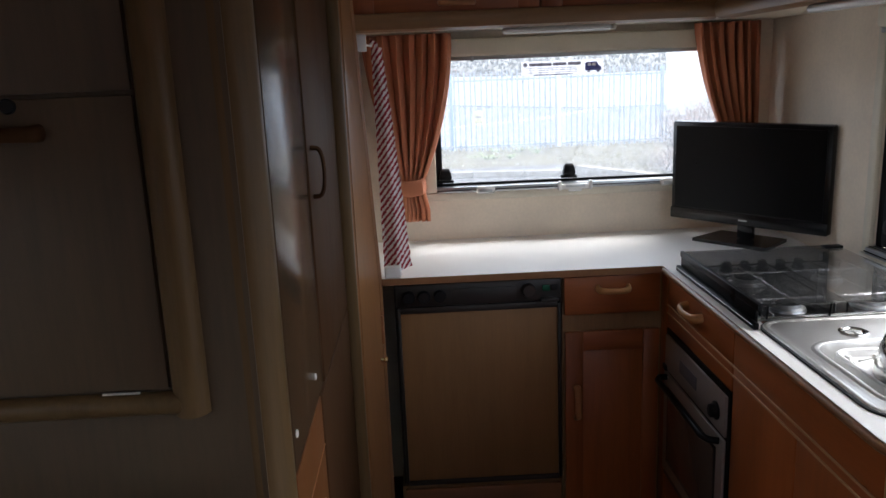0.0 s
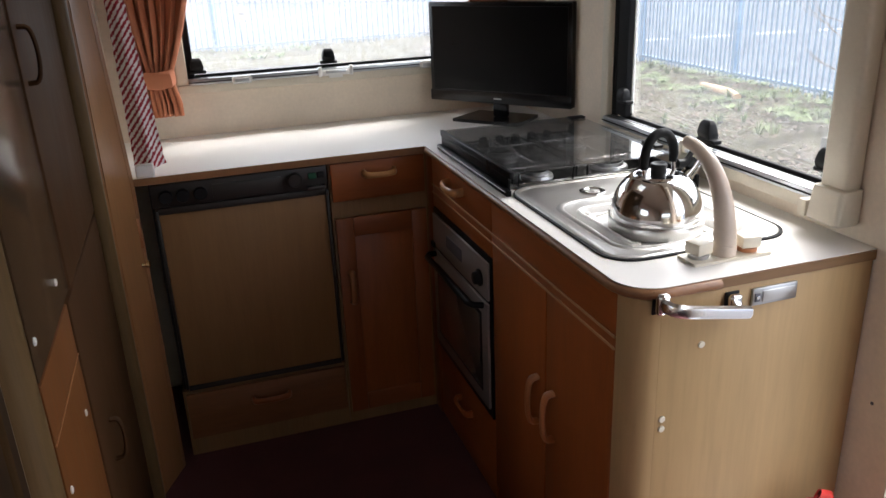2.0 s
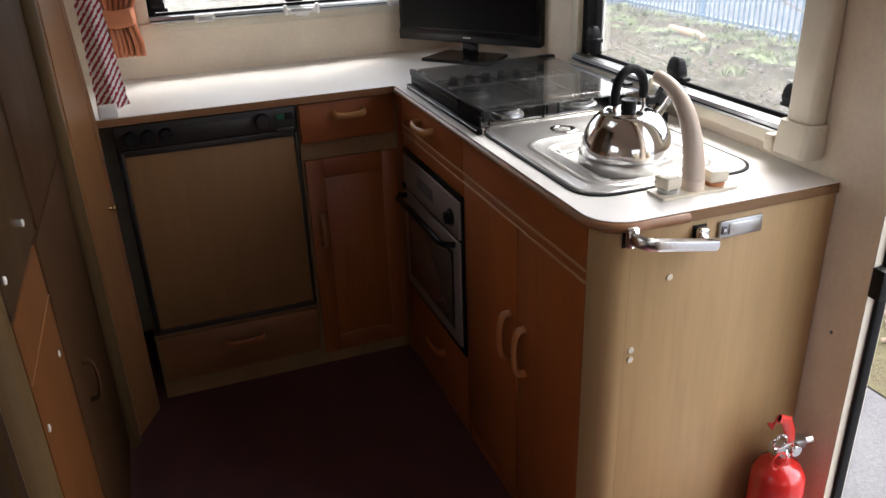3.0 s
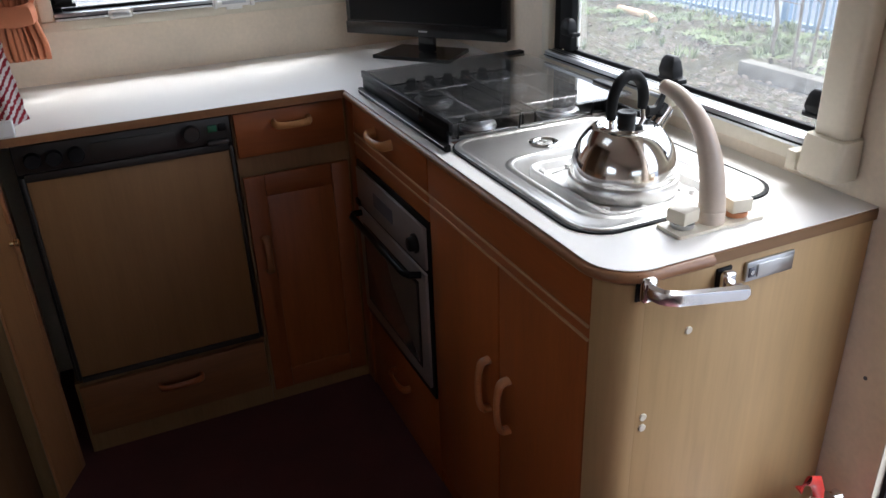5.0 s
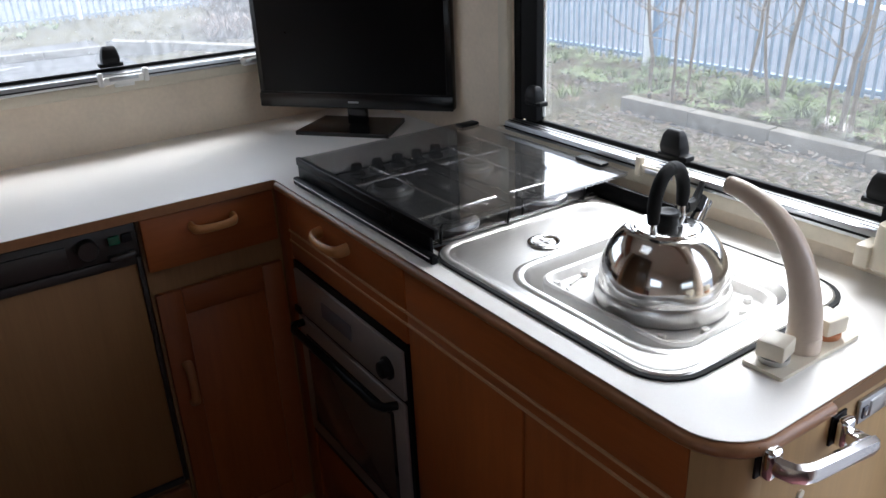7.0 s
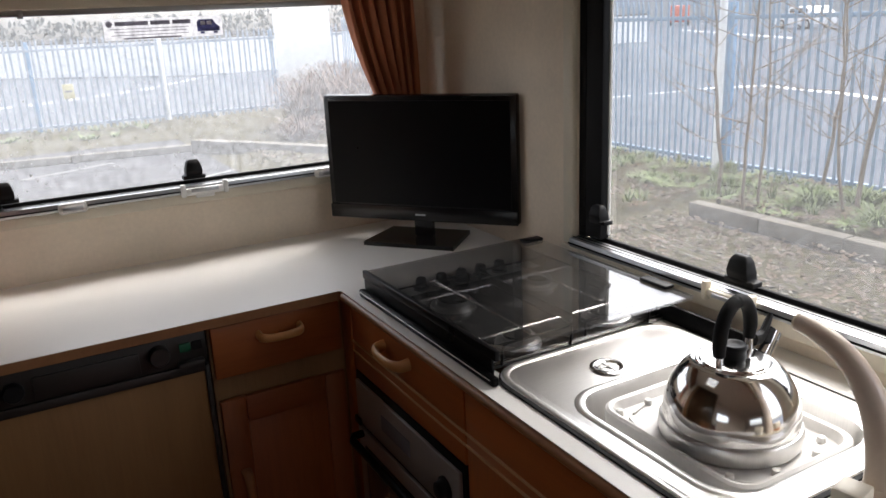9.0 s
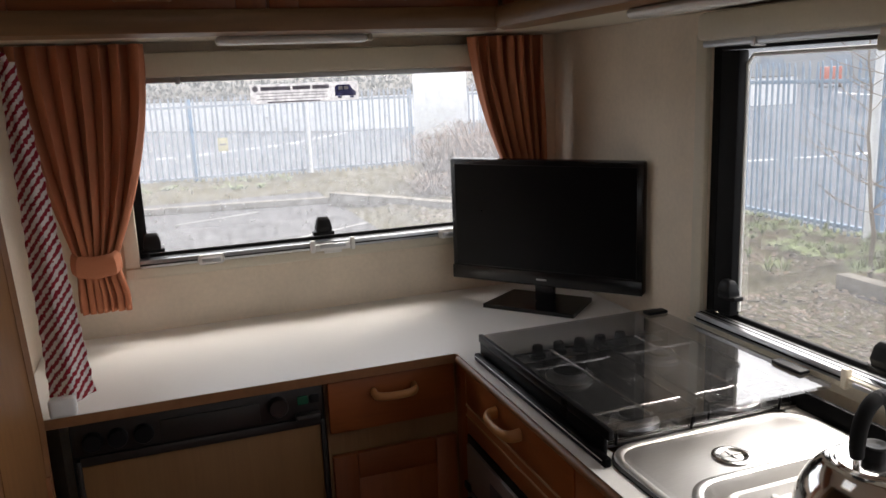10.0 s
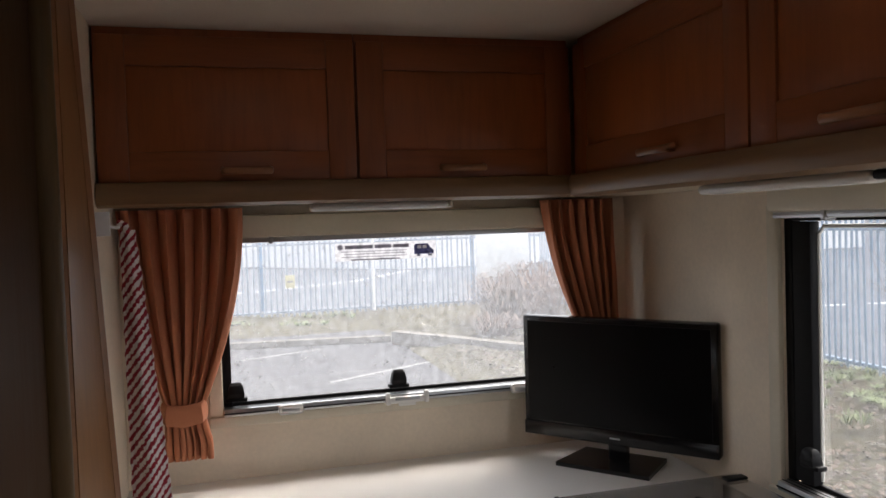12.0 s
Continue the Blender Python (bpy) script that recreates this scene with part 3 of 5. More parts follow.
def latch(at, axis, size=1.0):
    """A black push-down window latch on its foot."""
    t = thing("window_latch", at, "black plastic window latch at the pane's lower edge", "latch", "window latches")
    x, y, z = at
    k = size
    bm = bmesh.new()
    rings = []
    for h, w, d0, d1 in ((0.010, 0.020, -0.016, 0.010), (0.022, 0.021, -0.020, 0.008), (0.042, 0.017, -0.017, 0.004), (0.050, 0.012, -0.012, 0.000)):
        loop = [(-w * k, d0), (w * k, d0), (w * k, d1), (-w * k, d1)]
        rings.append([(x + a, y + b, z + h * k) if axis == "y" else (x + b, y + a, z + h * k) for a, b in loop])
    bm.faces.new([bm.verts.new(p) for p in rings[0]])
    loft(rings, bm)
    bmesh.ops.remove_doubles(bm, verts=bm.verts[:], dist=0.0001)
    bmesh.ops.bevel(bm, geom=bm.edges[:], offset=0.0025, segments=2, profile=0.5, affect='EDGES')
    if axis == "y":
        part("foot", box(x - 0.028 * k, x + 0.028 * k, y - 0.012, y + 0.012, z, z + 0.0105, 0.003), m_black, t)
    else:
        part("foot", box(x - 0.012, x + 0.012, y - 0.030 * k, y + 0.030 * k, z, z + 0.0105, 0.003), m_black, t)
    part("lever", bm, m_black, t, "tapered black lever")


latch((0.524, REAR + 0.010, 1.097), "y")
latch((0.098, REAR + 0.010, 1.097), "y")
latch((RIGHT + 0.006, 1.87, 0.987), "x", 1.1)
latch((RIGHT + 0.0, 2.245, 1.02), "x", 0.85)
latch((RIGHT + 0.006, 1.495, 1.005), "x")
for x in (0.232, 0.865):
    c = thing("blind_catch", (x, REAR - 0.025, 1.06), "small white blind catch on the sill rail", "catch", "blind catches")
    part("body", box(x - 0.032, x + 0.032, REAR - 0.036, REAR - 0.0245, 1.060, 1.085, 0.009, 3), m_white, c)
    part("slot", box(x - 0.022, x + 0.022, REAR - 0.0385, REAR - 0.0355, 1.066, 1.077, 0.001), m_alu, c, "grey slot")
c = thing("blind_catch", (0.54, REAR - 0.025, 1.06), "wide white blind catch at the middle of the sill", "catch", "blind catches")
part("body", box(0.480, 0.597, REAR - 0.036, REAR - 0.0245, 1.062, 1.080, 0.004), m_white, c)
part("slot", box(0.505, 0.572, REAR - 0.039, REAR - 0.0355, 1.070, 1.080, 0.001), m_alu, c, "grey slot")
for x in (0.480, 0.585):
    part("post", box(x, x + 0.012, REAR - 0.040, REAR - 0.0245, 1.060, 1.092, 0.003), m_white, c)
part("tab", box(0.515, 0.562, REAR - 0.034, REAR - 0.026, 1.054, 1.066, 0.003), m_white, c)
c = thing("blind_catch", (RIGHT - 0.02, 1.87, 0.95), "wide cream blind catch at the middle of the side sill", "catch", "blind catches")
part("body", box(RIGHT - 0.036, RIGHT - 0.0245, 1.815, 1.922, 0.957, 0.974, 0.004), m_cream, c)
part("slot", box(RIGHT - 0.039, RIGHT - 0.0355, 1.838, 1.900, 0.962, 0.970, 0.001), m_alu, c, "grey slot")
for y in (1.812, 1.912):
    part("post", box(RIGHT - 0.040, RIGHT - 0.0245, y, y + 0.012, 0.952, 0.988, 0.003), m_cream, c)
# thick moulded column and foot at the doorway end of the side window
s = thing("blind_column", (RIGHT, 1.43, 0.93), "thick cream blind column with moulded foot beside the side window", "blind")
part("column", box(RIGHT - 0.043, RIGHT - 0.001, 1.402, 1.466, 0.992, 1.59, 0.011, 4), m_cream, s)
part("foot", loft([[(x, y, z) for x, y in rounded(RIGHT - d, RIGHT - 0.001, 1.394 + e, 1.474 - e, 0.012)] for z, d, e in ((0.927, 0.040, 0.012), (0.930, 0.056, 0.003), (0.936, 0.062, 0), (0.990, 0.054, 0), (0.997, 0.052, 0.001), (0.9985, 0.048, 0.004))]), m_cream, s, "cream moulded foot")
part("foot_rib", box(RIGHT - 0.0635, RIGHT - 0.020, 1.470, 1.492, 0.932, 0.966, 0.004), m_cream, s)
c = thing("blind_catch", (RIGHT - 0.03, 1.87, 1.50), "small cream catch on the blind rail above the side window", "catch", "blind catches")
part("body", box(RIGHT - 0.046, RIGHT - 0.016, 1.845, 1.895, 1.500, 1.5245, 0.004), m_cream, c)
part("tab", box(RIGHT - 0.052, RIGHT - 0.040, 1.855, 1.885, 1.519, 1.534, 0.003), m_tap, c)

# rain on the outside of the rear pane
rain = random.Random(11)
bm = bmesh.new()
for _ in range(950):
    x, z, q = rain.uniform(0.09, 1.065), rain.uniform(1.10, 1.525), rain.uniform(0.0006, 0.0021)
    lathe([(q, 0), (q * 0.8, q * 0.45), (q * 0.3, q * 0.6)], (0, 0, 0), 7, bm, Matrix.Translation((x, REAR + 0.0362, z)) @ Matrix.Rotation(radians(-90), 4, 'X'))
solid("rain_drops", bm, m_lens, (0.6, REAR + 0.036, 1.3), "small bright raindrops on the rear window", "raindrops", kind="stuff")

# label on the rear pane
s = thing("window_label", (0.51, REAR + 0.028, 1.44), "pale printed notice stuck to the rear window", "sticker")
part("paper", box(0.369, 0.647, REAR + 0.0275, REAR + 0.0295, 1.444, 1.492), m_sticker, s)
part("emblem_ring", lathe([(0.0075, 0), (0.0075, 0.001), (0.005, 0.0012)], (0, 0, 0), 16, m=Matrix.Translation((0.382, REAR + 0.0275, 1.481)) @ Matrix.Rotation(radians(90), 4, 'X')), m_print, s)
for z, x0, x1, h in ((1.481, 0.395, 0.470, 0.010), (1.481, 0.476, 0.521, 0.010), (1.481, 0.527, 0.570, 0.010), (1.469, 0.384, 0.566, 0.0018), (1.462, 0.392, 0.558, 0.0018), (1.4545, 0.384, 0.564, 0.0018), (1.447, 0.410, 0.545, 0.0036)):
    part("print_line", box(x0, x1, REAR + 0.0262, REAR + 0.0275, z - h / 2, z + h / 2), m_print, s)
vp = part("vehicle_picture", slab([(0.585, 1.4555), (0.640, 1.4555), (0.640, 1.466), (0.632, 1.472), (0.624, 1.484), (0.590, 1.484), (0.585, 1.478)], REAR + 0.0262, REAR + 0.0275), m_blueink, s, "small blue vehicle emblem")
vp.data.transform(Matrix.Translation(-ORIGIN[s]) @ Matrix(((1, 0, 0, 0), (0, 0, 1, 0), (0, 1, 0, 0), (0, 0, 0, 1))) @ Matrix.Translation(ORIGIN[s]))
for x in (0.594, 0.609):
    part("pale_window", box(x, x + 0.011, REAR + 0.0255, REAR + 0.0262, 1.471, 1.480), m_white, s)
for x in (0.597, 0.629):
    part("wheel_mark", box(x - 0.005, x + 0.005, REAR + 0.0262, REAR + 0.0275, 1.450, 1.455), m_blueink, s)

# ---- worktop ----
wt = thing("worktop", (0.5, 2.6, 0.87), "pale laminate worktop with brown edge, running round the corner", "worktop")
edge = []
for i in range(9):
    a = radians(180 + 90 * i / 8)
    edge.append((0.702 + 0.07 + 0.07 * math.cos(a), 1.350 + 0.07 + 0.07 * math.sin(a)))
outline = [(-0.166, 2.508), (0.696, 2.508), (0.700, 2.5065), (0.702, 2.502)]
outline += edge + [(RIGHT - 0.002, 1.350), (RIGHT - 0.002, REAR - 0.002), (-0.166, REAR - 0.002)]
outline = list(dict.fromkeys((round(x, 5), round(y, 5)) for x, y in outline))
hole = rounded(0.760, 1.110, 1.490, 2.455, 0.03)
part("top", slab(outline, 0.8985, 0.900, [hole[::-1]]), m_top, wt)
part("core", slab(outline, 0.8785, 0.8985, [hole[::-1]]), m_edge, wt, "brown rounded front edge")
part("end_strip", box(0.874, 1.207, 1.3482, 1.3502, 0.8795, 0.8965), m_oak_x, wt, "oak end strip")
part("end_trim", tube([(0.7025, 2.496, 0.8885), (0.7025, 1.6, 0.8885)] + [(x, y, 0.8885) for x, y in edge] + [(0.873, 1.348, 0.8885)], 0.0088, 10), m_edge, wt, "rounded brown edging")

# ---- rear run: fridge and cabinets ----
Y = 2.519
c = thing("corner_cabinet", (0.55, Y, 0), "cherry-veneered corner cabinet with drawer and door", "cabinet")
part("body", box(0.412, 0.712, Y + 0.016, 2.96, 0.0, 0.876), m_plinth, c, "oak carcass")
dr = part("drawer_front", box(0.416, 0.700, Y, Y + 0.016, 0.758, 0.874, 0.004), m_cherry_x, c)
bow_handle((0.515, Y, 0.838), (0.605, Y, 0.838), (0, -0.028, -0.004), dr)
dr = part("door", box(0.418, 0.472, Y, Y + 0.016, 0.045, 0.705, 0.003), m_frame, c)
part("stile", box(0.652, 0.700, Y, Y + 0.016, 0.045, 0.705, 0.003), m_frame, dr)
part("rail", box(0.472, 0.652, Y + 0.001, Y + 0.016, 0.645, 0.705, 0.003), m_frame_x, dr)
part("rail", box(0.472, 0.652, Y + 0.001, Y + 0.016, 0.045, 0.105, 0.003), m_frame_x, dr)
part("panel", box(0.470, 0.654, Y + 0.007, Y + 0.014, 0.103, 0.647, 0.002), m_cherry, dr)
bow_handle((0.452, Y, 0.532), (0.452, Y, 0.435), (0, -0.026, 0), dr, m_handle_dim)

f = thing("fridge", (0.165, 2.53, 0.225), "built-in fridge with oak-faced door and grey control strip", "fridge")
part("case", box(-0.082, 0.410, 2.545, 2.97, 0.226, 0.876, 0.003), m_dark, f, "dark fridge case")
d = part("door", box(-0.066, 0.398, 2.528, 2.545, 0.244, 0.790, 0.003), m_fridge, f, "oak-faced fridge door")
for x0, x1, z0, z1 in ((-0.074, -0.066, 0.236, 0.798), (0.398, 0.407, 0.236, 0.798)):
    part("door_frame", box(x0, x1, 2.522, 2.545, z0, z1, 0.002), m_grey, d, "dark grey door edge")
part("door_frame", box(-0.066, 0.398, 2.522, 2.545, 0.230, 0.244, 0.002), m_grey, d, "dark grey door edge")
part("door_frame", box(-0.066, 0.398, 2.520, 2.545, 0.786, 0.805, 0.003), m_grey, d, "dark grey door edge")
cp = part("control_panel", box(-0.078, 0.407, 2.524, 2.545, 0.806, 0.872, 0.003), m_grey, f, "dark grey control strip")
part("inset", box(0.085, 0.275, 2.520, 2.525, 0.812, 0.856, 0.001), m_grey, cp)
for x in (-0.040, 0.005, 0.052):
    part("knob", disc_y((x, 2.524, 0.836), 0.019, 0.016), m_black, cp, "round black knob")
part("knob", disc_y((0.312, 2.524, 0.842), 0.021, 0.018), m_grey, cp, "round grey knob")
part("switch", box(0.352, 0.374, 2.517, 2.525, 0.838, 0.856, 0.002), m_green, cp, "green rocker switch")
part("switch", box(0.378, 0.398, 2.518, 2.525, 0.838, 0.856, 0.002), m_black, cp)
part("catch", box(0.345, 0.398, 2.503, 2.525, 0.806, 0.820, 0.005), m_grey, cp, "grey door catch")
c = thing("flap_cabinet", (0.165, Y, 0), "low cherry flap below the fridge", "cabinet")
part("body", box(-0.088, 0.410, 2.535, 2.96, 0.0, 0.224), m_plinth, c, "oak plinth")
fl = part("flap", box(-0.080, 0.405, 2.517, 2.534, 0.066, 0.218, 0.004), m_flap, c)
bow_handle((0.115, 2.517, 0.165), (0.225, 2.517, 0.165), (0, -0.024, 0), fl, m_cherry_x)

# ---- side run: oven cabinet, oven, sink cabinet ----
X = 0.710
c = thing("oven_cabinet", (0.95, 2.22, 0), "cherry cabinet housing the oven, with a drawer above", "cabinet")
part("body", box(X + 0.018, 1.20, 2.000, 2.500, 0.0, 0.755), m_cherry_y, c, "dark cherry carcass")
part("top_rail", box(X + 0.018, 1.20, 2.47, 2.512, 0.755, 0.876), m_cherry, c)
dr = part("drawer_front", box(X, X + 0.018, 2.002, 2.478, 0.792, 0.875, 0.003), m_cherry_y, c)
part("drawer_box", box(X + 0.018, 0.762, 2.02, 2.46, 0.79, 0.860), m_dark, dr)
bow_handle((X, 2.310, 0.840), (X, 2.200, 0.840), (-0.032, 0, -0.004), dr, None, 1.15)
part("rail", box(X, X + 0.018, 2.002, 2.478, 0.724, 0.788, 0.003), m_cherry_y, c)
for z in (0.790, 0.767):
    part("groove_edge", box(X - 0.002, X + 0.001, 2.002, 2.478, z - 0.0022, z + 0.0022), m_groove_log, c, "lit edge of a routed groove, painted as a pale strip")
part("base_panel", box(X + 0.004, X + 0.018, 2.002, 2.478, 0.0, 0.255, 0.002), m_cherry_y, c)
bow_handle((X + 0.004, 2.29, 0.165), (X + 0.004, 2.19, 0.165), (-0.026, 0, 0), c, m_cherry_y)
part("filler", box(X - 0.001, X + 0.016, 2.4785, 2.536, 0.0, 0.876, 0.003), m_cherry, c)

o = thing("oven", (0.73, 2.23, 0.26), "built-in grey enamel oven with dark glass door", "oven")
part("surround", box(X - 0.002, X + 0.0178, 2.004, 2.476, 0.258, 0.722, 0.002), m_iron, o, "black surround")
part("control_strip", box(X - 0.010, X - 0.002, 2.010, 2.462, 0.604, 0.708, 0.003), m_oven, o)
part("display", box(X - 0.012, X - 0.0095, 2.20, 2.33, 0.642, 0.678, 0.001), m_ink, o, "dark maker's panel")
part("knob", disc_x((X - 0.010, 2.062, 0.652), 0.020, 0.024, prof=[(0.023, 0), (0.023, 0.004), (0.018, 0.006), (0.016, 0.017), (0.012, 0.019)]), m_black, o, "black control knob")
d = part("oven_door", box(X - 0.012, X - 0.003, 2.010, 2.462, 0.288, 0.596, 0.004), m_oven, o)
part("door_seal", box(X - 0.0135, X - 0.0115, 2.050, 2.425, 0.325, 0.560, 0.001), m_iron, d, "black line round the glass")
part("glass", box(X - 0.0155, X - 0.013, 2.060, 2.415, 0.335, 0.550, 0.001), m_ovenglass, d, "dark glass")
part("bar", tube([(X - 0.012, 2.035, 0.585), (X - 0.036, 2.04, 0.588), (X - 0.046, 2.06, 0.588), (X - 0.046, 2.41, 0.588), (X - 0.036, 2.43, 0.588), (X - 0.012, 2.435, 0.585)], 0.0085, 12), m_iron, d, "black oven handle")
part("hinge", box(X - 0.016, X - 0.002, 2.440, 2.470, 0.60, 0.618, 0.004), m_black, o)

c = thing("sink_cabinet", (0.95, 1.7, 0), "cherry sink cabinet with pale oak end panel and rounded corner", "cabinet")
END = 1.352
part("body", box(X + 0.018, 1.205, END + 0.017, 1.998, 0.0, 0.735), m_oak, c)
part("fascia", box(X, X + 0.018, END + 0.057, 1.998, 0.792, 0.876, 0.002), m_cherry_y, c)
part("rail", box(X + 0.001, X + 0.018, END + 0.057, 1.998, 0.7635, 0.7885, 0.001), m_cherry_y, c)
for z in (0.790, 0.767):
    part("groove_edge", box(X - 0.002, X + 0.001, END + 0.057, 1.998, z - 0.0022, z + 0.0022), m_groove_log, c, "lit edge of a routed groove, painted as a pale strip")
for y0, y1, h in ((END + 0.059, 1.688, 1.650), (1.692, 1.996, 1.728)):
    d = part("door", box(X, X + 0.018, y0, y1, 0.05, 0.7625, 0.003), m_cherry, c)
    bow_handle((X, h, 0.540), (X, h, 0.425), (-0.026, 0, 0), d, m_handle_red)
part("kick_board", box(X + 0.006, X + 0.018, END + 0.059, 1.996, 0.0, 0.048), m_cherry_y, c)
loop = [(X + 0.045, END + 0.057), (X + 0.001, END + 0.056)]
for i in range(9):
    a = radians(180 + 90 * i / 8)
    loop.append((X + 0.001 + 0.052 + 0.052 * math.cos(a), END + 0.052 + 0.052 * math.sin(a)))
loop += [(X + 0.053, END + 0.015), (X + 0.045, END + 0.025)]
part("corner_post", slab(loop, 0.0, 0.877), m_oak, c, "rounded pale oak corner post")
part("end_panel", box(X + 0.054, 1.207, END + 0.001, END + 0.016, 0.0, 0.877, 0.001), m_oak, c, "pale oak end panel")
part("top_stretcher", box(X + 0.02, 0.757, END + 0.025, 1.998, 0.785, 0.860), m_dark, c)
for x, z in ((0.778, 0.640), (0.778, 0.620), (0.848, 0.776)):
    part("screw_cap", disc_y((x, END + 0.001, z), 0.0065, 0.003, 14), m_cream, c, "cream screw cap")
g = thing("grab_handle", (0.83, END, 0.845), "chrome grab handle on the cabinet's end panel", "handle")
for x, z in ((0.757, 0.874), (0.901, 0.848)):
    m = part("mount", box(x - 0.012, x + 0.012, END - 0.018, END - 0.0025, z - 0.019, z + 0.019, 0.006, 3), m_chrome, g, "chrome mounting foot")
    part("gasket", box(x - 0.014, x + 0.014, END - 0.003, END + 0.0005, z - 0.021, z + 0.021, 0.001), m_black, m, "black gasket")
path = [(0.757, END - 0.012, 0.874), (0.7575, END - 0.022, 0.8735), (0.762, END - 0.033, 0.872), (0.772, END - 0.039, 0.870), (0.786, END - 0.041, 0.867), (0.903, END - 0.041, 0.8455), (0.9085, END - 0.0405, 0.8445)]
part("bar", tube(path, [0.0125, 0.0125, 0.0125, 0.0125, 0.0125, 0.0125, 0.0115], 8, flat=0.72, side=(0, 0, 1)), m_grab, g, "polished chrome bar")
part("stem", box(0.890, 0.909, END - 0.040, END - 0.016, 0.839, 0.855, 0.004, 3), m_chrome, g, "chrome stem")
p = thing("latch_plate", (0.99, END, 0.84), "brushed metal latch plate on the end panel", "plate")
part("plate", box(0.942, 1.036, END - 0.005, END + 0.0005, 0.834, 0.867, 0.002), m_alu, p)
part("window", box(0.962, 1.030, END - 0.0075, END - 0.0045, 0.840, 0.861, 0.001), m_steel, p)
part("slot", box(0.946, 0.957, END - 0.0075, END - 0.0045, 0.842, 0.858, 0.001), m_ink, p, "dark slot")
part("slot", lathe([(0.004, 0), (0.004, 0.001), (0.002, 0.0015)], (0, 0, 0), 10, m=Matrix.Translation((0.9515, END - 0.0076, 0.850)) @ Matrix.Rotation(radians(90), 4, 'X')), m_bright, p, "bright catch pin")

# ---- sink and hob ----
s = thing("sink", (0.93, 1.7, 0.9), "stainless steel inset sink with drainer and black rim seal", "sink")
Z = 0.9045
SX0, SX1, SY0, SY1 = 0.743, 1.126, 1.472, 1.978
part("seal", slab(rounded(SX0 - 0.007, SX1 + 0.007, SY0 - 0.007, SY1, 0.065), 0.9002, 0.9035, [rounded(SX0 + 0.008, SX1 - 0.008, SY0 + 0.008, SY1 - 0.008, 0.052)[::-1]]), m_rubber, s, "black rubber rim seal")


def ring(x0, x1, y0, y1, r, z):
    return [(x, y, z) for x, y in rounded(x0, x1, y0, y1, r)]


def inset(k, z, r):
    return ring(SX0 + k, SX1 - k, SY0 + k, SY1 - k, r, z)


part("rim", loft([inset(0, 0.9036, 0.058), inset(0.0015, Z + 0.0005, 0.057), inset(0.004, Z + 0.0012, 0.055), inset(0.010, Z + 0.0008, 0.050), inset(0.014, Z - 0.0010, 0.047)], cap=False), m_steel, s)
BX0, BX1, BY0, BY1 = 0.781, 1.088, 1.503, 1.836
tray = slab(rounded(SX0 + 0.024, SX1 - 0.024, SY0 + 0.024, SY1 - 0.024, 0.040), 0.9010, 0.9028, [rounded(BX0 + 0.004, BX1 - 0.004, BY0 + 0.004, BY1 - 0.004, 0.06)[::-1]])
loft([inset(0.014, Z - 0.0010, 0.047), inset(0.019, Z - 0.0014, 0.043), inset(0.024, 0.9028, 0.040)], tray, cap=False)
part("drainer", tray, m_steel, s)


def bowl_ring(k, z, r):
    return ring(BX0 + k, BX1 - k, BY0 + k, BY1 - k, r, z)


part("bowl", loft([bowl_ring(-0.003, 0.9029, 0.067), bowl_ring(0.001, 0.9045, 0.064), bowl_ring(0.006, 0.9052, 0.061), bowl_ring(0.011, 0.9035, 0.058), bowl_ring(0.0135, 0.896, 0.056),
                   bowl_ring(0.018, 0.83, 0.054), bowl_ring(0.028, 0.785, 0.05), bowl_ring(0.05, 0.778, 0.05)]), m_steel, s)
DX, DY = 0.914, 1.877
part("drain", lathe([(0.030, 0), (0.030, 0.003), (0.026, 0.0042), (0.022, 0.0035), (0.018, 0.001)], (DX, DY, 0.9029), 28), m_bright, s, "round waste grid")
part("strainer", lathe([(0.017, 0), (0.017, 0.0016), (0.012, 0.0022), (0.006, 0.0012), (0.003, 0.0012)], (DX, DY, 0.9030), 24), m_steel, s)
part("drain_bar", box(DX - 0.017, DX + 0.017, DY - 0.0015, DY + 0.0015, 0.9040, 0.9064), m_steel, s)
part("drain_bar", box(DX - 0.0015, DX + 0.0015, DY - 0.017, DY + 0.017, 0.9040, 0.9064), m_steel, s)

t = thing("wash_tray", (0.93, 1.65, 0.86), "white plastic draining tray set in the sink bowl", "tray")
TX0, TX1, TY0, TY1 = 0.818, 1.052, 1.520, 1.798


def tray_ring(k, z, r):
    return ring(TX0 + k, TX1 - k, TY0 + k, TY1 - k, r, z)


part("tray", loft([tray_ring(0.006, 0.800, 0.034), tray_ring(0.0, 0.892, 0.038), tray_ring(0.001, 0.898, 0.037), tray_ring(0.005, 0.901, 0.034), tray_ring(0.011, 0.899, 0.030), tray_ring(0.016, 0.8855, 0.026), tray_ring(0.020, 0.884, 0.024)]), m_tray, t)
for x, y in ((0.848, 1.775), (0.905, 1.775), (0.975, 1.775), (1.022, 1.745), (1.022, 1.565), (0.985, 1.545), (0.905, 1.545), (0.848, 1.570)):
    part("stud", lathe([(0.0065, 0), (0.0055, 0.008), (0.003, 0.009)], (x, y, 0.884), 10), m_tray, t)
for x, y, a in ((0.880, 1.768, 20), (0.845, 1.74, 70), (1.015, 1.60, 80), (0.95, 1.542, 10), (0.86, 1.55, -45)):
    part("rib", box(-0.018, 0.018, -0.0018, 0.0018, 0, 0.004, 0.001, m=pose(x, y, 0.884, 0, 0, a)), m_tray, t)
# legs of the tray stand on the bowl's floor
for x in (0.85, 1.02):
    for y in (1.56, 1.75):
        part("leg", box(x - 0.01, x + 0.01, y - 0.01, y + 0.01, 0.778, 0.868), m_tray, t)

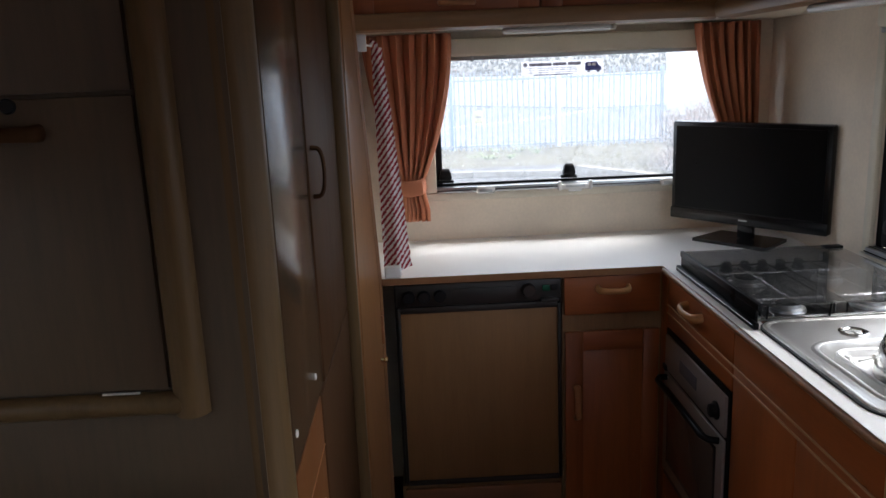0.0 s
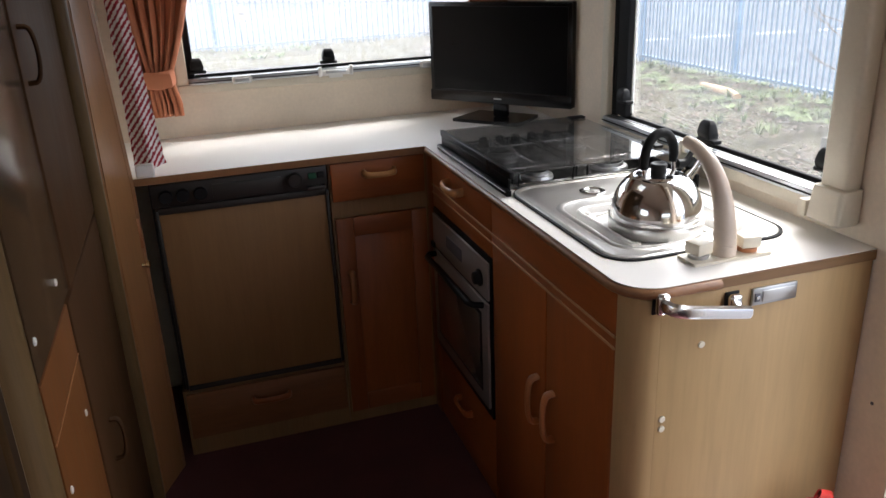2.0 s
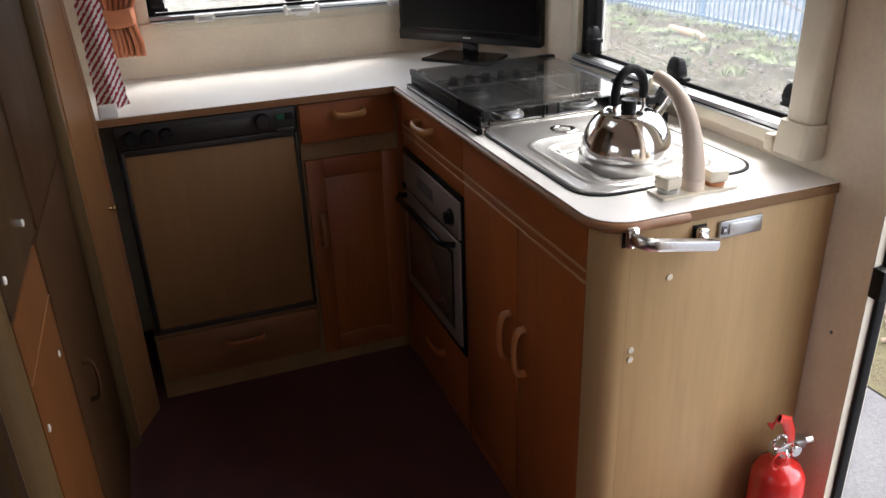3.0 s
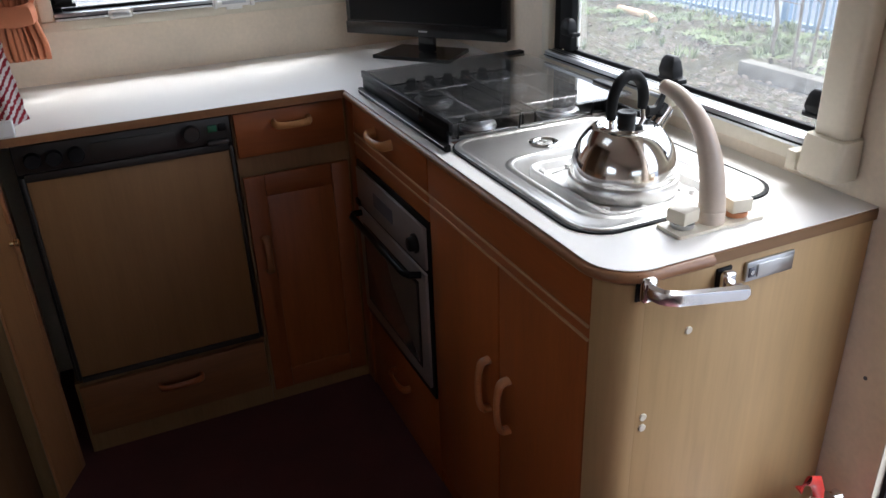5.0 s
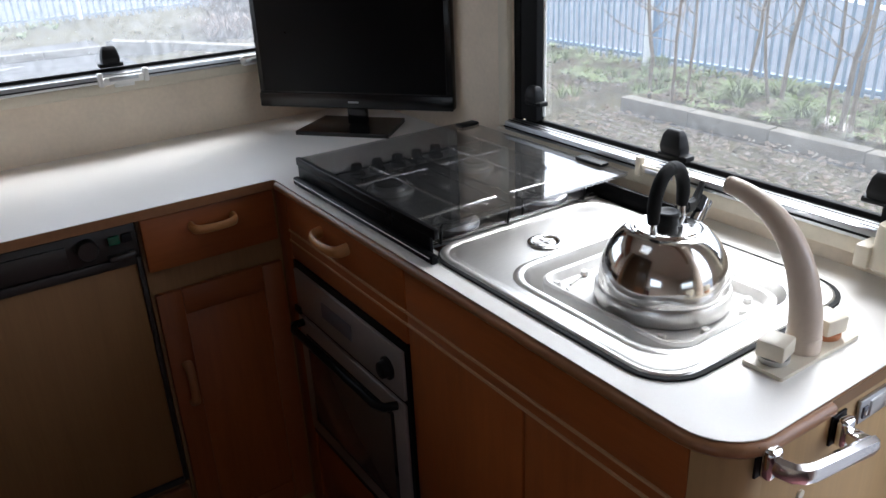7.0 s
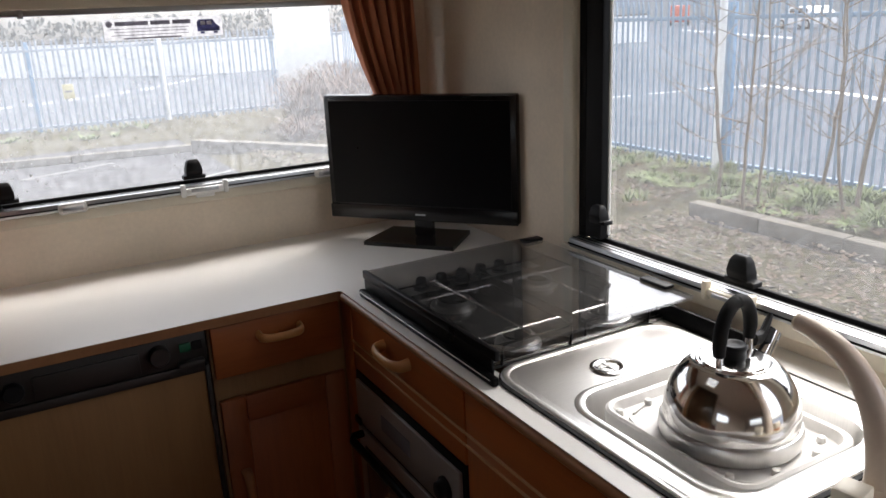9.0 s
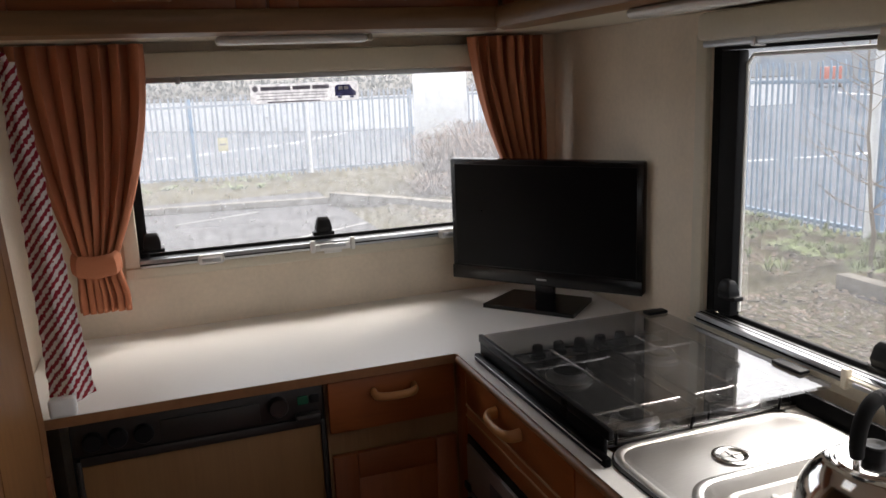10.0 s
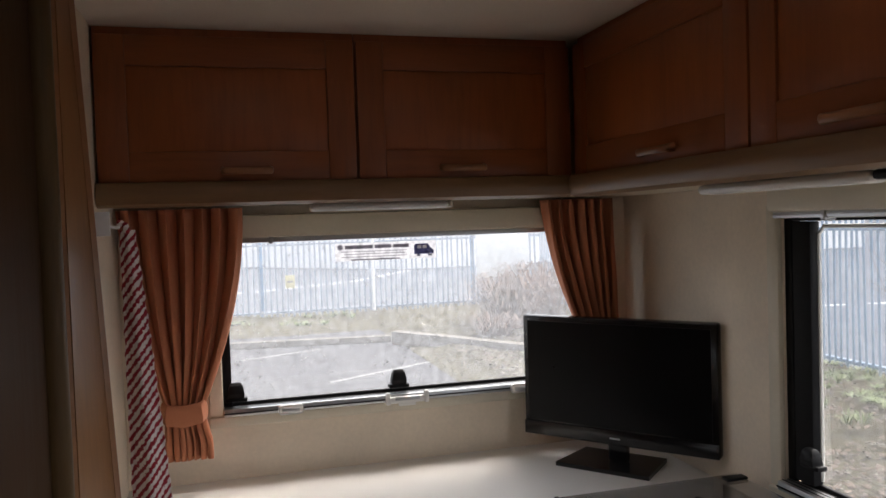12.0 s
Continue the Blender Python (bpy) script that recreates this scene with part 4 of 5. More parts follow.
kx, ky, kz = 0.936, 1.648, 0.8842
k = thing("kettle", (kx, ky, kz), "polished steel whistling kettle with black handle on the tray", "kettle")
part("base_ring", lathe([(0.089, 0), (0.094, 0.002), (0.0965, 0.008), (0.0965, 0.024), (0.0945, 0.0275), (0.0915, 0.0285)], (kx, ky, kz), 64), m_steel, k, "satin base ring")
dome = [(0.0905, 0.0283), (0.0922, 0.030)] + [(0.0922 * math.cos(radians(a)) ** 0.82, 0.033 + 0.094 * math.sin(radians(a))) for a in range(2, 60, 4)]
part("body", lathe(dome, (kx, ky, kz), 72), m_bright, k)
top_z = dome[-1][1]
lid = part("lid", lathe([(0.0505, top_z - 0.004), (0.0505, top_z + 0.0005), (0.049, top_z + 0.0018), (0.046, top_z + 0.0012), (0.044, top_z + 0.0035), (0.022, top_z + 0.0065), (0.012, top_z + 0.007)], (kx, ky, kz), 48), m_bright, k)
part("lid_knob", lathe([(0.0165, top_z + 0.006), (0.0155, top_z + 0.016), (0.0172, top_z + 0.019), (0.0172, top_z + 0.023), (0.0155, top_z + 0.025), (0.012, top_z + 0.025), (0.009, top_z + 0.023), (0.003, top_z + 0.023)], (kx, ky, kz), 30), m_black, lid, "black lid knob")
ax, ay = 0.98, 0.18


def by_kettle(along, z):
    return (kx + ax * along, ky + ay * along, kz + z)


arch = [by_kettle(0.0385 * math.cos(radians(180 - 176 * i / 20)), 0.148 + 0.051 * math.sin(radians(180 - 176 * i / 20)) ** 0.9) for i in range(1, 21)]
part("handle", tube([by_kettle(-0.0375, 0.131), by_kettle(-0.039, 0.142)] + arch + [by_kettle(0.037, 0.136)], [0.0080, 0.0090] + [0.0096] * 20 + [0.0080], 16), m_rubber, k, "arched black grip")
part("bracket", tube([by_kettle(-0.036, 0.105), by_kettle(-0.037, 0.140)], 0.0048, 10), m_bright, k, "bright handle strut")
part("bracket", tube([by_kettle(0.044, 0.100), by_kettle(0.038, 0.142)], 0.0048, 10), m_bright, k, "bright handle strut")
sp = part("spout", tube([by_kettle(0.058, 0.082), by_kettle(0.086, 0.106), by_kettle(0.098, 0.117)], [0.019, 0.0135, 0.0125], 18), m_bright, k)
part("whistle_cap", tube([by_kettle(0.097, 0.116), by_kettle(0.105, 0.123)], [0.0135, 0.0125], 16), m_chrome, sp, "bright whistle cap")
part("cap_lever", tube([by_kettle(0.050, 0.128), by_kettle(0.066, 0.126), by_kettle(0.078, 0.132), by_kettle(0.093, 0.154)], [0.010, 0.010, 0.0085, 0.0055], 8, flat=0.7), m_black, sp, "black cap lever")
part("cap_hinge", tube([by_kettle(0.080, 0.116), by_kettle(0.096, 0.132)], [0.010, 0.008], 10), m_black, sp, "black cap hinge")

t = thing("tap", (0.94, 1.43, 0.9), "beige plastic mixer tap with curved spout behind the sink", "tap")
part("plate", slab(rounded(0.858, 1.021, 1.402, 1.457, 0.004), 0.9002, 0.9055), m_cream, t)
tx, ty = 0.937, 1.428
part("body", lathe([(0.0212, 0.0054), (0.0212, 0.023), (0.0202, 0.0245)], (tx, ty, 0.9), 28), m_tap, t)
sp = []
for i in range(19):
    u = i / 18
    v = 1 - u
    dy = 3 * u * v * v * 0.002 + 3 * u * u * v * 0.046 + u ** 3 * 0.122
    dz = 3 * u * v * v * 0.095 + 3 * u * u * v * 0.156 + u ** 3 * 0.162
    sp.append((tx - 0.006 * u, ty + dy, 0.9245 + dz))
part("spout", tube(sp, [0.0208 - 0.0093 * (i / 18) ** 0.9 for i in range(19)], 20), m_tap, t)
part("spout_tip", tube([sp[-1], (tx - 0.006, ty + 0.1255, 1.0866)], [0.0117, 0.0108], 16), m_cream, t)
for x, y, turn in ((0.886, 1.432, 12), (0.986, 1.428, -8)):
    h = part("tap_handle", box(-0.0185, 0.0185, -0.0175, 0.0175, 0.0135, 0.0365, 0.0040, 2, m=pose(x, y, 0.9, 0, 0, turn)), m_cream, t, "square cream tap handle")
    part("ring", lathe([(0.0175, 0), (0.0185, 0.002), (0.0185, 0.0075)], (x, y, 0.9056), 22), m_copper if x > 0.95 else m_alu, h, "coloured marker ring")

h = thing("hob", (0.95, 2.2, 0.9), "four-burner gas hob under a smoked glass lid", "hob")
part("tray", slab(rounded(0.748, 1.160, 1.982, 2.445, 0.02), 0.9003, 0.9065), m_steel, h)
part("well", slab(rounded(0.765, 1.145, 1.990, 2.362, 0.02), 0.9066, 0.9085), m_well, h, "steel well, coloured dark for what it mirrors")
for i in range(5):
    kn = part("knob", lathe([(0.017, 0), (0.017, 0.005), (0.012, 0.008), (0.0115, 0.024), (0.009, 0.026)], (0.842 + 0.050 * i, 2.392, 0.9066), 22), m_black, h, "black gas knob")
for x, y, r in ((0.845, 2.26, 0.036), (1.055, 2.26, 0.028), (0.845, 2.035, 0.030), (1.045, 2.035, 0.036)):
    b = part("burner", lathe([(r + 0.012, 0), (r + 0.01, 0.006), (r, 0.008), (r, 0.016)], (x, y, 0.9086), 28), m_alu, h, "aluminium burner")
    part("burner_cap", lathe([(r * 0.9, 0), (r * 0.9, 0.004), (r * 0.75, 0.006)], (x, y, 0.9247), 24), m_iron, b, "black burner cap")
for x in (0.85, 1.05):
    gr = part("grate", tube([(x - 0.085, 1.995, 0.934), (x + 0.085, 1.995, 0.934), (x + 0.085, 2.35, 0.934), (x - 0.085, 2.35, 0.934), (x - 0.085, 1.997, 0.934)], 0.0022, 8), m_iron, h, "wire pan support")
    for y in (2.035, 2.26):
        part("bar", tube([(x - 0.085, y, 0.9345), (x + 0.085, y, 0.9345)], 0.0030, 8), m_grab, gr)
    part("bar", tube([(x, 1.995, 0.935), (x, 2.35, 0.935)], 0.0030, 8), m_grab, gr)
    for y in (1.997, 2.35):
        for d in (-0.085, 0.085):
            part("foot", tube([(x + d, y, 0.9085), (x + d, y, 0.934)], 0.0022, 8), m_iron, gr)
ld = part("glass_lid", slab(rounded(0.740, 1.170, 1.936, 2.446, 0.006), 0.949, 0.954), m_lid, h, "smoked glass lid, closed")
part("lid_rail", box(0.732, 0.742, 1.934, 2.449, 0.939, 0.956, 0.002), m_iron, ld, "black lid rail")
part("lid_hinge", box(1.150, 1.174, 1.99, 2.06, 0.9535, 0.961, 0.003), m_black, ld)
part("lid_hinge", box(1.120, 1.172, 2.400, 2.425, 0.9535, 0.961, 0.003), m_black, ld)
part("front_guard", box(0.734, 0.740, 1.95, 2.446, 0.907, 0.939, 0.001), m_iron, h, "black front guard")
part("front_rail", box(0.721, 0.7335, 1.926, 2.449, 0.9005, 0.916, 0.003), m_iron, h, "black front rail")
part("rail_line", box(0.7195, 0.7215, 1.932, 2.445, 0.9105, 0.9125), m_bright, h, "bright line on the rail")
part("side_guard", box(0.76, 1.136, 1.9795, 1.9835, 0.9066, 0.912, 0.001), m_well, h)
part("back_guard", box(1.138, 1.146, 1.80, 2.445, 0.9003, 0.934, 0.001), m_iron, h, "black back guard")
for x in (0.772, 0.915, 1.095):
    part("prong", tube([(x, 1.977, 0.907), (x, 1.972, 0.940), (x, 1.965, 0.9488)], 0.0022, 8), m_iron, h)

# ---- television ----
along = Vector((0.632, -0.775, 0))
face = Vector((-0.775, -0.632, 0))
base = Matrix.Translation((1.0245, 2.732, 0)) @ Matrix(((along.x, -face.x, 0, 0), (along.y, -face.y, 0, 0), (0, 0, 1, 0), (0, 0, 0, 1)))
t = thing("television", (1.03, 2.74, 0.9), "black flat-screen television on a stand in the worktop corner", "television")
W = 0.262
part("case", box(-W, W, 0.002, 0.034, 0.957, 1.281, 0.006, m=base), m_tvcase, t)
part("back_housing", box(-W + 0.06, W - 0.06, 0.034, 0.060, 1.0, 1.22, 0.012, m=base), m_black, t)
part("screen", box(-W + 0.016, W - 0.016, -0.0005, 0.0025, 0.998, 1.266, m=base), m_screen, t, "dark blank screen")
part("bezel", box(-W, W, -0.002, 0.004, 0.957, 0.994, 0.003, m=base), m_tvcase, t, "gloss black lower bezel")
part("maker_mark", box(-0.014, 0.014, -0.003, -0.0018, 0.972, 0.976, m=base), m_alu, t, "small grey emblem")
part("neck", box(-0.026, 0.026, 0.012, 0.034, 0.912, 0.975, 0.005, m=base), m_tvcase, t)
bm = slab([(-0.140, -0.060), (0.110, -0.060), (0.098, 0.100), (-0.128, 0.100)], 0.9005, 0.911)
bmesh.ops.transform(bm, matrix=base, verts=bm.verts[:])
part("foot", bm, m_tvcase, t, "gloss black foot")

# ---- overhead cupboards ----
YC, XC = 2.70, 0.913
DOOR_LO, DOOR_HI = 1.645, 1.955


def cupboard_door(axis, c, u0, u1, parent, h0, h1):
    """A framed cupboard door with a sunk panel and a bow handle; axis: the way its face looks."""
    def b(ua, ub, da, db, za, zb, bev):
        return box(ua, ub, c + da, c + db, za, zb, bev) if axis == "y" else box(c + da, c + db, ua, ub, za, zb, bev)
    ms = m_frame_x if axis == "y" else m_frame_y
    s = 0.062
    d = part("door", b(u0, u0 + s, 0, 0.016, DOOR_LO, DOOR_HI, 0.002), m_frame, parent)
    part("stile", b(u1 - s, u1, 0, 0.016, DOOR_LO, DOOR_HI, 0.002), m_frame, d)
    part("rail", b(u0 + s, u1 - s, 0, 0.016, DOOR_HI - 0.064, DOOR_HI, 0.002), ms, d)
    part("rail", b(u0 + s, u1 - s, 0, 0.016, DOOR_LO, DOOR_LO + 0.064, 0.002), ms, d)
    part("panel", b(u0 + s, u1 - s, 0.005, 0.014, DOOR_LO + 0.064, DOOR_HI - 0.064, 0.001), m_cherry, d)
    z = 1.668
    if axis == "y":
        bow_handle((h0, c, z), (h1, c, z), (0, -0.026, -0.003), d, m_handle_dim, 0.75)
    else:
        bow_handle((c, h0, z), (c, h1, z), (-0.026, 0, -0.003), d, m_handle_dim, 0.75)


for u0, u1, h0, h1 in ((-0.163, 0.383, 0.090, 0.192), (0.387, 0.910, 0.582, 0.684)):
    c = thing("overhead_cupboard", ((u0 + u1) / 2, 2.88, DOOR_LO), "cherry overhead cupboard with framed door above the rear window", "cupboard", "overhead cupboards")
    part("body", box(u0 - 0.001, u1 + 0.001, YC + 0.017, REAR - 0.001, 1.628, CEIL - 0.001), m_cherry, c)
    cupboard_door("y", YC, u0 + 0.0008, u1 - 0.0008, c, h0, h1)
for u0, u1, h0, h1 in ((2.032, 2.69, 2.36, 2.25), (1.375, 2.028, 1.855, 1.745), (0.72, 1.371, 1.10, 0.99)):
    c = thing("overhead_cupboard", (1.06, (u0 + u1) / 2, DOOR_LO), "cherry overhead cupboard with framed door above the side window", "cupboard", "overhead cupboards")
    part("body", box(XC + 0.017, RIGHT - 0.001, u0 - 0.001, u1 + 0.001, 1.628, CEIL - 0.001), m_cherry, c)
    cupboard_door("x", XC, u0 + 0.0008, u1 - 0.0008, c, h0, h1)
p = thing("pelmet", (0.4, YC, 1.6), "rounded light oak pelmet below the overhead cupboards", "pelmet")
prof = [(-0.012, 0.042), (-0.022, 0.030), (-0.024, 0.012), (-0.016, -0.004), (0.002, -0.010), (0.05, -0.008), (0.05, 0.036)]
part("rear_strip", loft([[(-0.166, YC + a, 1.602 + b) for a, b in prof], [(XC - 0.012 + 0.0, YC + a, 1.602 + b) for a, b in prof]]), m_oak_x, p)
part("side_strip", loft([[(XC + a, YC - 0.01, 1.602 + b) for a, b in prof], [(XC + a, 0.72, 1.602 + b) for a, b in prof]]), m_oak_y, p)
part("under_board", box(-0.166, RIGHT - 0.001, YC + 0.04, REAR - 0.001, 1.598, 1.627), m_cream, p, "cream underside board")
part("under_board", box(XC + 0.04, RIGHT - 0.001, 0.72, YC + 0.04, 1.598, 1.627), m_cream, p, "cream underside board")


def strip_light(x0, x1, y0, y1, z):
    s = thing("strip_light", ((x0 + x1) / 2, (y0 + y1) / 2, z), "slim white strip light, switched off, under the pelmet", "lamp", "strip lights")
    part("diffuser", box(x0 + 0.0, x1, y0, y1, z - 0.020, z - 0.002, 0.009, 3), m_lens, s)
    if x1 - x0 > y1 - y0:
        part("end_cap", box(x1 + 0.0005, x1 + 0.012, y0 + 0.003, y1 - 0.003, z - 0.018, z - 0.002, 0.005), m_cream, s, "cream end cap")
    else:
        part("end_cap", box(x0 + 0.004, x1 - 0.004, y0 - 0.05, y0 - 0.0005, z - 0.016, z - 0.002, 0.005), m_black, s, "black switch end")


strip_light(0.275, 0.600, YC + 0.012, YC + 0.052, 1.594)
strip_light(XC + 0.012, XC + 0.052, 1.80, 2.20, 1.594)

# ---- curtains and towel ----
def curtain(x0, x1, tx0, tx1, top, tie, bottom, folds, phase, label):
    c = thing("curtain", ((x0 + x1) / 2, REAR - 0.05, bottom), label, "curtain", "window curtains")

    def shape(u, v):
        z = top + (bottom - top) * v
        k = (top - z) / (top - tie)
        if k <= 1:
            e = k ** 1.6
            a, b = x0 + (tx0 - x0) * e, x1 + (tx1 - x1) * e ** 1.15
            depth = 0.021 * (1 - 0.35 * e)
        else:
            e = min(1, (k - 1) * 6)
            a, b = tx0 - 0.006 * e, tx1 + 0.020 * e
            depth = 0.014
        wob = math.sin(u * folds * 2 * math.pi + phase + 0.6 * math.sin(u * 9 + v * 2))
        return Vector((a + (b - a) * u + 0.004 * math.sin(u * folds * 4 * math.pi + v * 3), REAR - 0.078 + depth * wob + 0.006 * noise.noise(Vector((u * 5, v * 4, phase))), z))
    thicken(part("cloth", grid(shape, 120, 50), m_curtain, c), 0.0025)
    t = part("tieback", tube([(tx0 - 0.008, REAR - 0.086, tie), (tx0 + 0.004, REAR - 0.112, tie - 0.004), ((tx0 + tx1) / 2, REAR - 0.118, tie - 0.008), (tx1 - 0.002, REAR - 0.108, tie - 0.004), (tx1 + 0.008, REAR - 0.081, tie)], 0.026, 12, flat=0.25, side=(0, 0, 1)), m_curtain, c, "matching cloth tieback")


curtain(-0.160, 0.130, -0.066, 0.016, 1.592, 1.107, 0.985, 7, 0.4, "apricot curtain gathered by a tieback beside the rear window")
curtain(0.923, 1.142, 1.070, 1.140, 1.592, 1.12, 0.99, 7, 2.1, "apricot curtain drawn aside behind the television")
tw = thing("hand_towel", (-0.06, 2.49, 1.2), "red and white striped cotton towel hanging from a hook", "towel")


def towel(u, v):
    z = 1.545 - 0.63 * v
    a = -0.106 + 0.001 * v + 0.0012 * math.sin(v * 95)
    b = -0.079 + 0.053 * v ** 0.9 + 0.0015 * math.sin(v * 95 + 1)
    return Vector((a + (b - a) * u, 2.538 + 0.012 * math.sin(u * 7 + 1) * (0.4 + v) + 0.004 * (1 - u), z + 0.012 * u * v))


thicken(part("cloth", grid(towel, 24, 60), m_towel, tw), 0.005)
part("hem", tube([towel(i / 10, 1.0) for i in range(11)], 0.0035, 8), m_towel, tw)
part("loop", tube([(-0.107, 2.536, 1.55), (-0.102, 2.530, 1.562), (-0.094, 2.530, 1.556), (-0.091, 2.536, 1.54)], 0.006, 10), m_towel, tw, "gathered hanging loop")
hk = thing("towel_hook", (-0.089, 2.5, 1.55), "small white hook holding the towel", "hook")
part("plate", box(-0.152, -0.116, 2.4985, 2.506, 1.535, 1.580, 0.002), m_white, hk)
part("prong", tube([(-0.119, 2.505, 1.552), (-0.105, 2.530, 1.550), (-0.103, 2.534, 1.562)], 0.003, 8), m_white, hk)
solid("plug_block", box(-0.104, -0.056, 2.502, 2.526, 0.9005, 0.936, 0.005, 3), m_white, (-0.08, 2.52, 0.9), "small white plastic block below the towel on the worktop", "block")

# ---- tall units on the other side ----
XL = -0.20
c = thing("tall_cupboard", (-0.35, 1.8, 0), "tall wardrobe unit with lacquered panel, doors and oak mouldings", "cupboard")
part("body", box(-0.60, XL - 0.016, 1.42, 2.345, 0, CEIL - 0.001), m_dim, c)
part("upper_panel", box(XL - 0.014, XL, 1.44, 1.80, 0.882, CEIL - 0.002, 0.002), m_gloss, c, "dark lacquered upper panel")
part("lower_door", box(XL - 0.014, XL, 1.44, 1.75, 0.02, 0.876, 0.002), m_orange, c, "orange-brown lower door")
part("groove_edge", box(XL - 0.001, XL + 0.0015, 1.44, 1.75, 0.774, 0.776), m_handle_dim, c, "thin paler groove line")
for z in (0.937, 0.68):
    for y in (1.465, 1.697):
        part("screw_cap", disc_x((XL, y, z), 0.0065, 0.003, 14, prof=[(0.0065, 0), (0.0065, -0.002), (0.004, -0.003)]), m_white, c, "white screw cap")
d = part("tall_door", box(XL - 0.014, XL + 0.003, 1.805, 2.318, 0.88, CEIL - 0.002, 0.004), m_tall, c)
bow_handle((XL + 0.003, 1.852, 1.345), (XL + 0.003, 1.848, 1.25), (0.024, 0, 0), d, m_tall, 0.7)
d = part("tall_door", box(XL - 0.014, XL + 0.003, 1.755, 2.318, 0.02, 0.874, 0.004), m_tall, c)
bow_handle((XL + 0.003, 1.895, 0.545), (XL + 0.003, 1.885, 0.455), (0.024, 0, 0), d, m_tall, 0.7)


def round_post(name, p, q, bulge, z0, z1, material, parent, label):
    """An upright moulding of half-round section between two points of the plan."""
    p, q = Vector(p), Vector(q)
    n = Vector((q.y - p.y, p.x - q.x)).normalized()
    loop = []
    for i in range(13):
        u = i / 12
        pt = p.lerp(q, u) + n * bulge * math.sin(math.pi * u) ** 0.6
        loop.append((pt.x, pt.y))
    loop += [tuple(q - n * 0.03), tuple(p - n * 0.03)]
    return part(name, slab(loop, z0, z1), material, parent, label)


def leaning(plan):
    """A full-height board whose free edge leans back above the worktop."""
    return loft([[(x - lean * share, y, z) for x, y, share in plan] for z, lean in ((0.0, 0.0), (0.9, 0.0), (CEIL - 0.001, 0.046))])


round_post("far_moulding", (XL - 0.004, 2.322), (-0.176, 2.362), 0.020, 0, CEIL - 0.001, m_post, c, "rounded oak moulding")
part("moulding_edge", slab([(-0.178, 2.357), (-0.168, 2.370), (-0.178, 2.402), (-0.193, 2.387)], 0, CEIL - 0.001), m_edge, c, "brown edge strip")
part("end_return", leaning([(-0.167, 2.374, 0), (-0.119, 2.478, 1), (-0.144, 2.490, 1), (-0.188, 2.387, 0)]), m_return, c, "lacquered end panel")
part("return_edge", leaning([(-0.119, 2.476, 1), (-0.112, 2.493, 1), (-0.127, 2.498, 1), (-0.134, 2.488, 1)]), m_edge, c, "brown edge strip")
part("knob", disc_x((-0.126, 2.463, 0.672), 0.006, 0.02, 14, prof=[(0.006, 0), (0.005, -0.008), (0.010, -0.012), (0.010, -0.018), (0.006, -0.021)]), m_brass, c, "small brass knob")
part("catch", box(-0.124, -0.113, 2.474, 2.486, 0.715, 0.80, 0.002), m_handle_dim, c, "brown catch strip")
YW = 1.35
v = thing("partition_unit", (-0.55, YW, 0), "fawn partition with framed cupboard door facing the living area", "partition")
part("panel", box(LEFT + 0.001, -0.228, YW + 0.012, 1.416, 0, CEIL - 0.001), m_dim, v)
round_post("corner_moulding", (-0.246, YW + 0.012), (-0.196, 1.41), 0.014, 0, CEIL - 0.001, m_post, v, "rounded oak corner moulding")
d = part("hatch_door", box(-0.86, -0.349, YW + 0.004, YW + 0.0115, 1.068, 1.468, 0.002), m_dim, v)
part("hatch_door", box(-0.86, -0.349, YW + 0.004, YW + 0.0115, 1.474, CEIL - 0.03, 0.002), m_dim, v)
bow_handle((-0.56, YW + 0.004, 1.425), (-0.47, YW + 0.004, 1.425), (0, -0.026, 0), d, m_tall)
part("lock", disc_y((-0.505, YW + 0.004, 1.46), 0.010, 0.006), m_black, d, "black lock button")
part("hinge", box(-0.44, -0.388, YW + 0.001, YW + 0.0045, 1.060, 1.066), m_alu, v, "bright hinge strip")
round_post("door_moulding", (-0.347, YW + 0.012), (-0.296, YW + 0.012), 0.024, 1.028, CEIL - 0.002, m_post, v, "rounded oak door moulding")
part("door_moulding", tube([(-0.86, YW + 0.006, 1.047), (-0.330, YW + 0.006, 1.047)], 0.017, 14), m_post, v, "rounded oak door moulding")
b = thing("bench_seat", (-0.55, 1.1, 0), "dark red upholstered bench seat against the partition", "bench")
part("base", box(LEFT + 0.002, -0.29, 0.72, YW - 0.01, 0, 0.36, 0.004), m_dim, b)
part("seat_cushion", box(LEFT + 0.004, -0.27, 0.70, YW - 0.012, 0.36, 0.50, 0.03, 3), m_seat, b)
part("back_cushion", box(LEFT + 0.004, -0.255, YW - 0.13, YW - 0.016, 0.50, 0.858, 0.035, 4), m_seat, b)
dcl = thing("dotted_cloth", (-0.32, 1.22, 0.93), "white cloth with green dots draped over the bench back", "cloth")


def drape(u, v):
    x = -0.275 - 0.22 * u
    k = v * 2 - 1
    y = 1.255 + 0.070 * k
    z = 0.910 + 0.008 * noise.noise(Vector((u * 4, v * 4, 2.0))) - 0.12 * max(0, abs(k) - 0.72) / 0.28 + 0.012 * math.exp(-((u - 0.1) * 3) ** 2) - 0.04 * u
    return Vector((x, y, z + 0.006 * math.sin(u * 14)))


thicken(part("cloth", grid(drape, 30, 30), m_dots, dcl), 0.004)

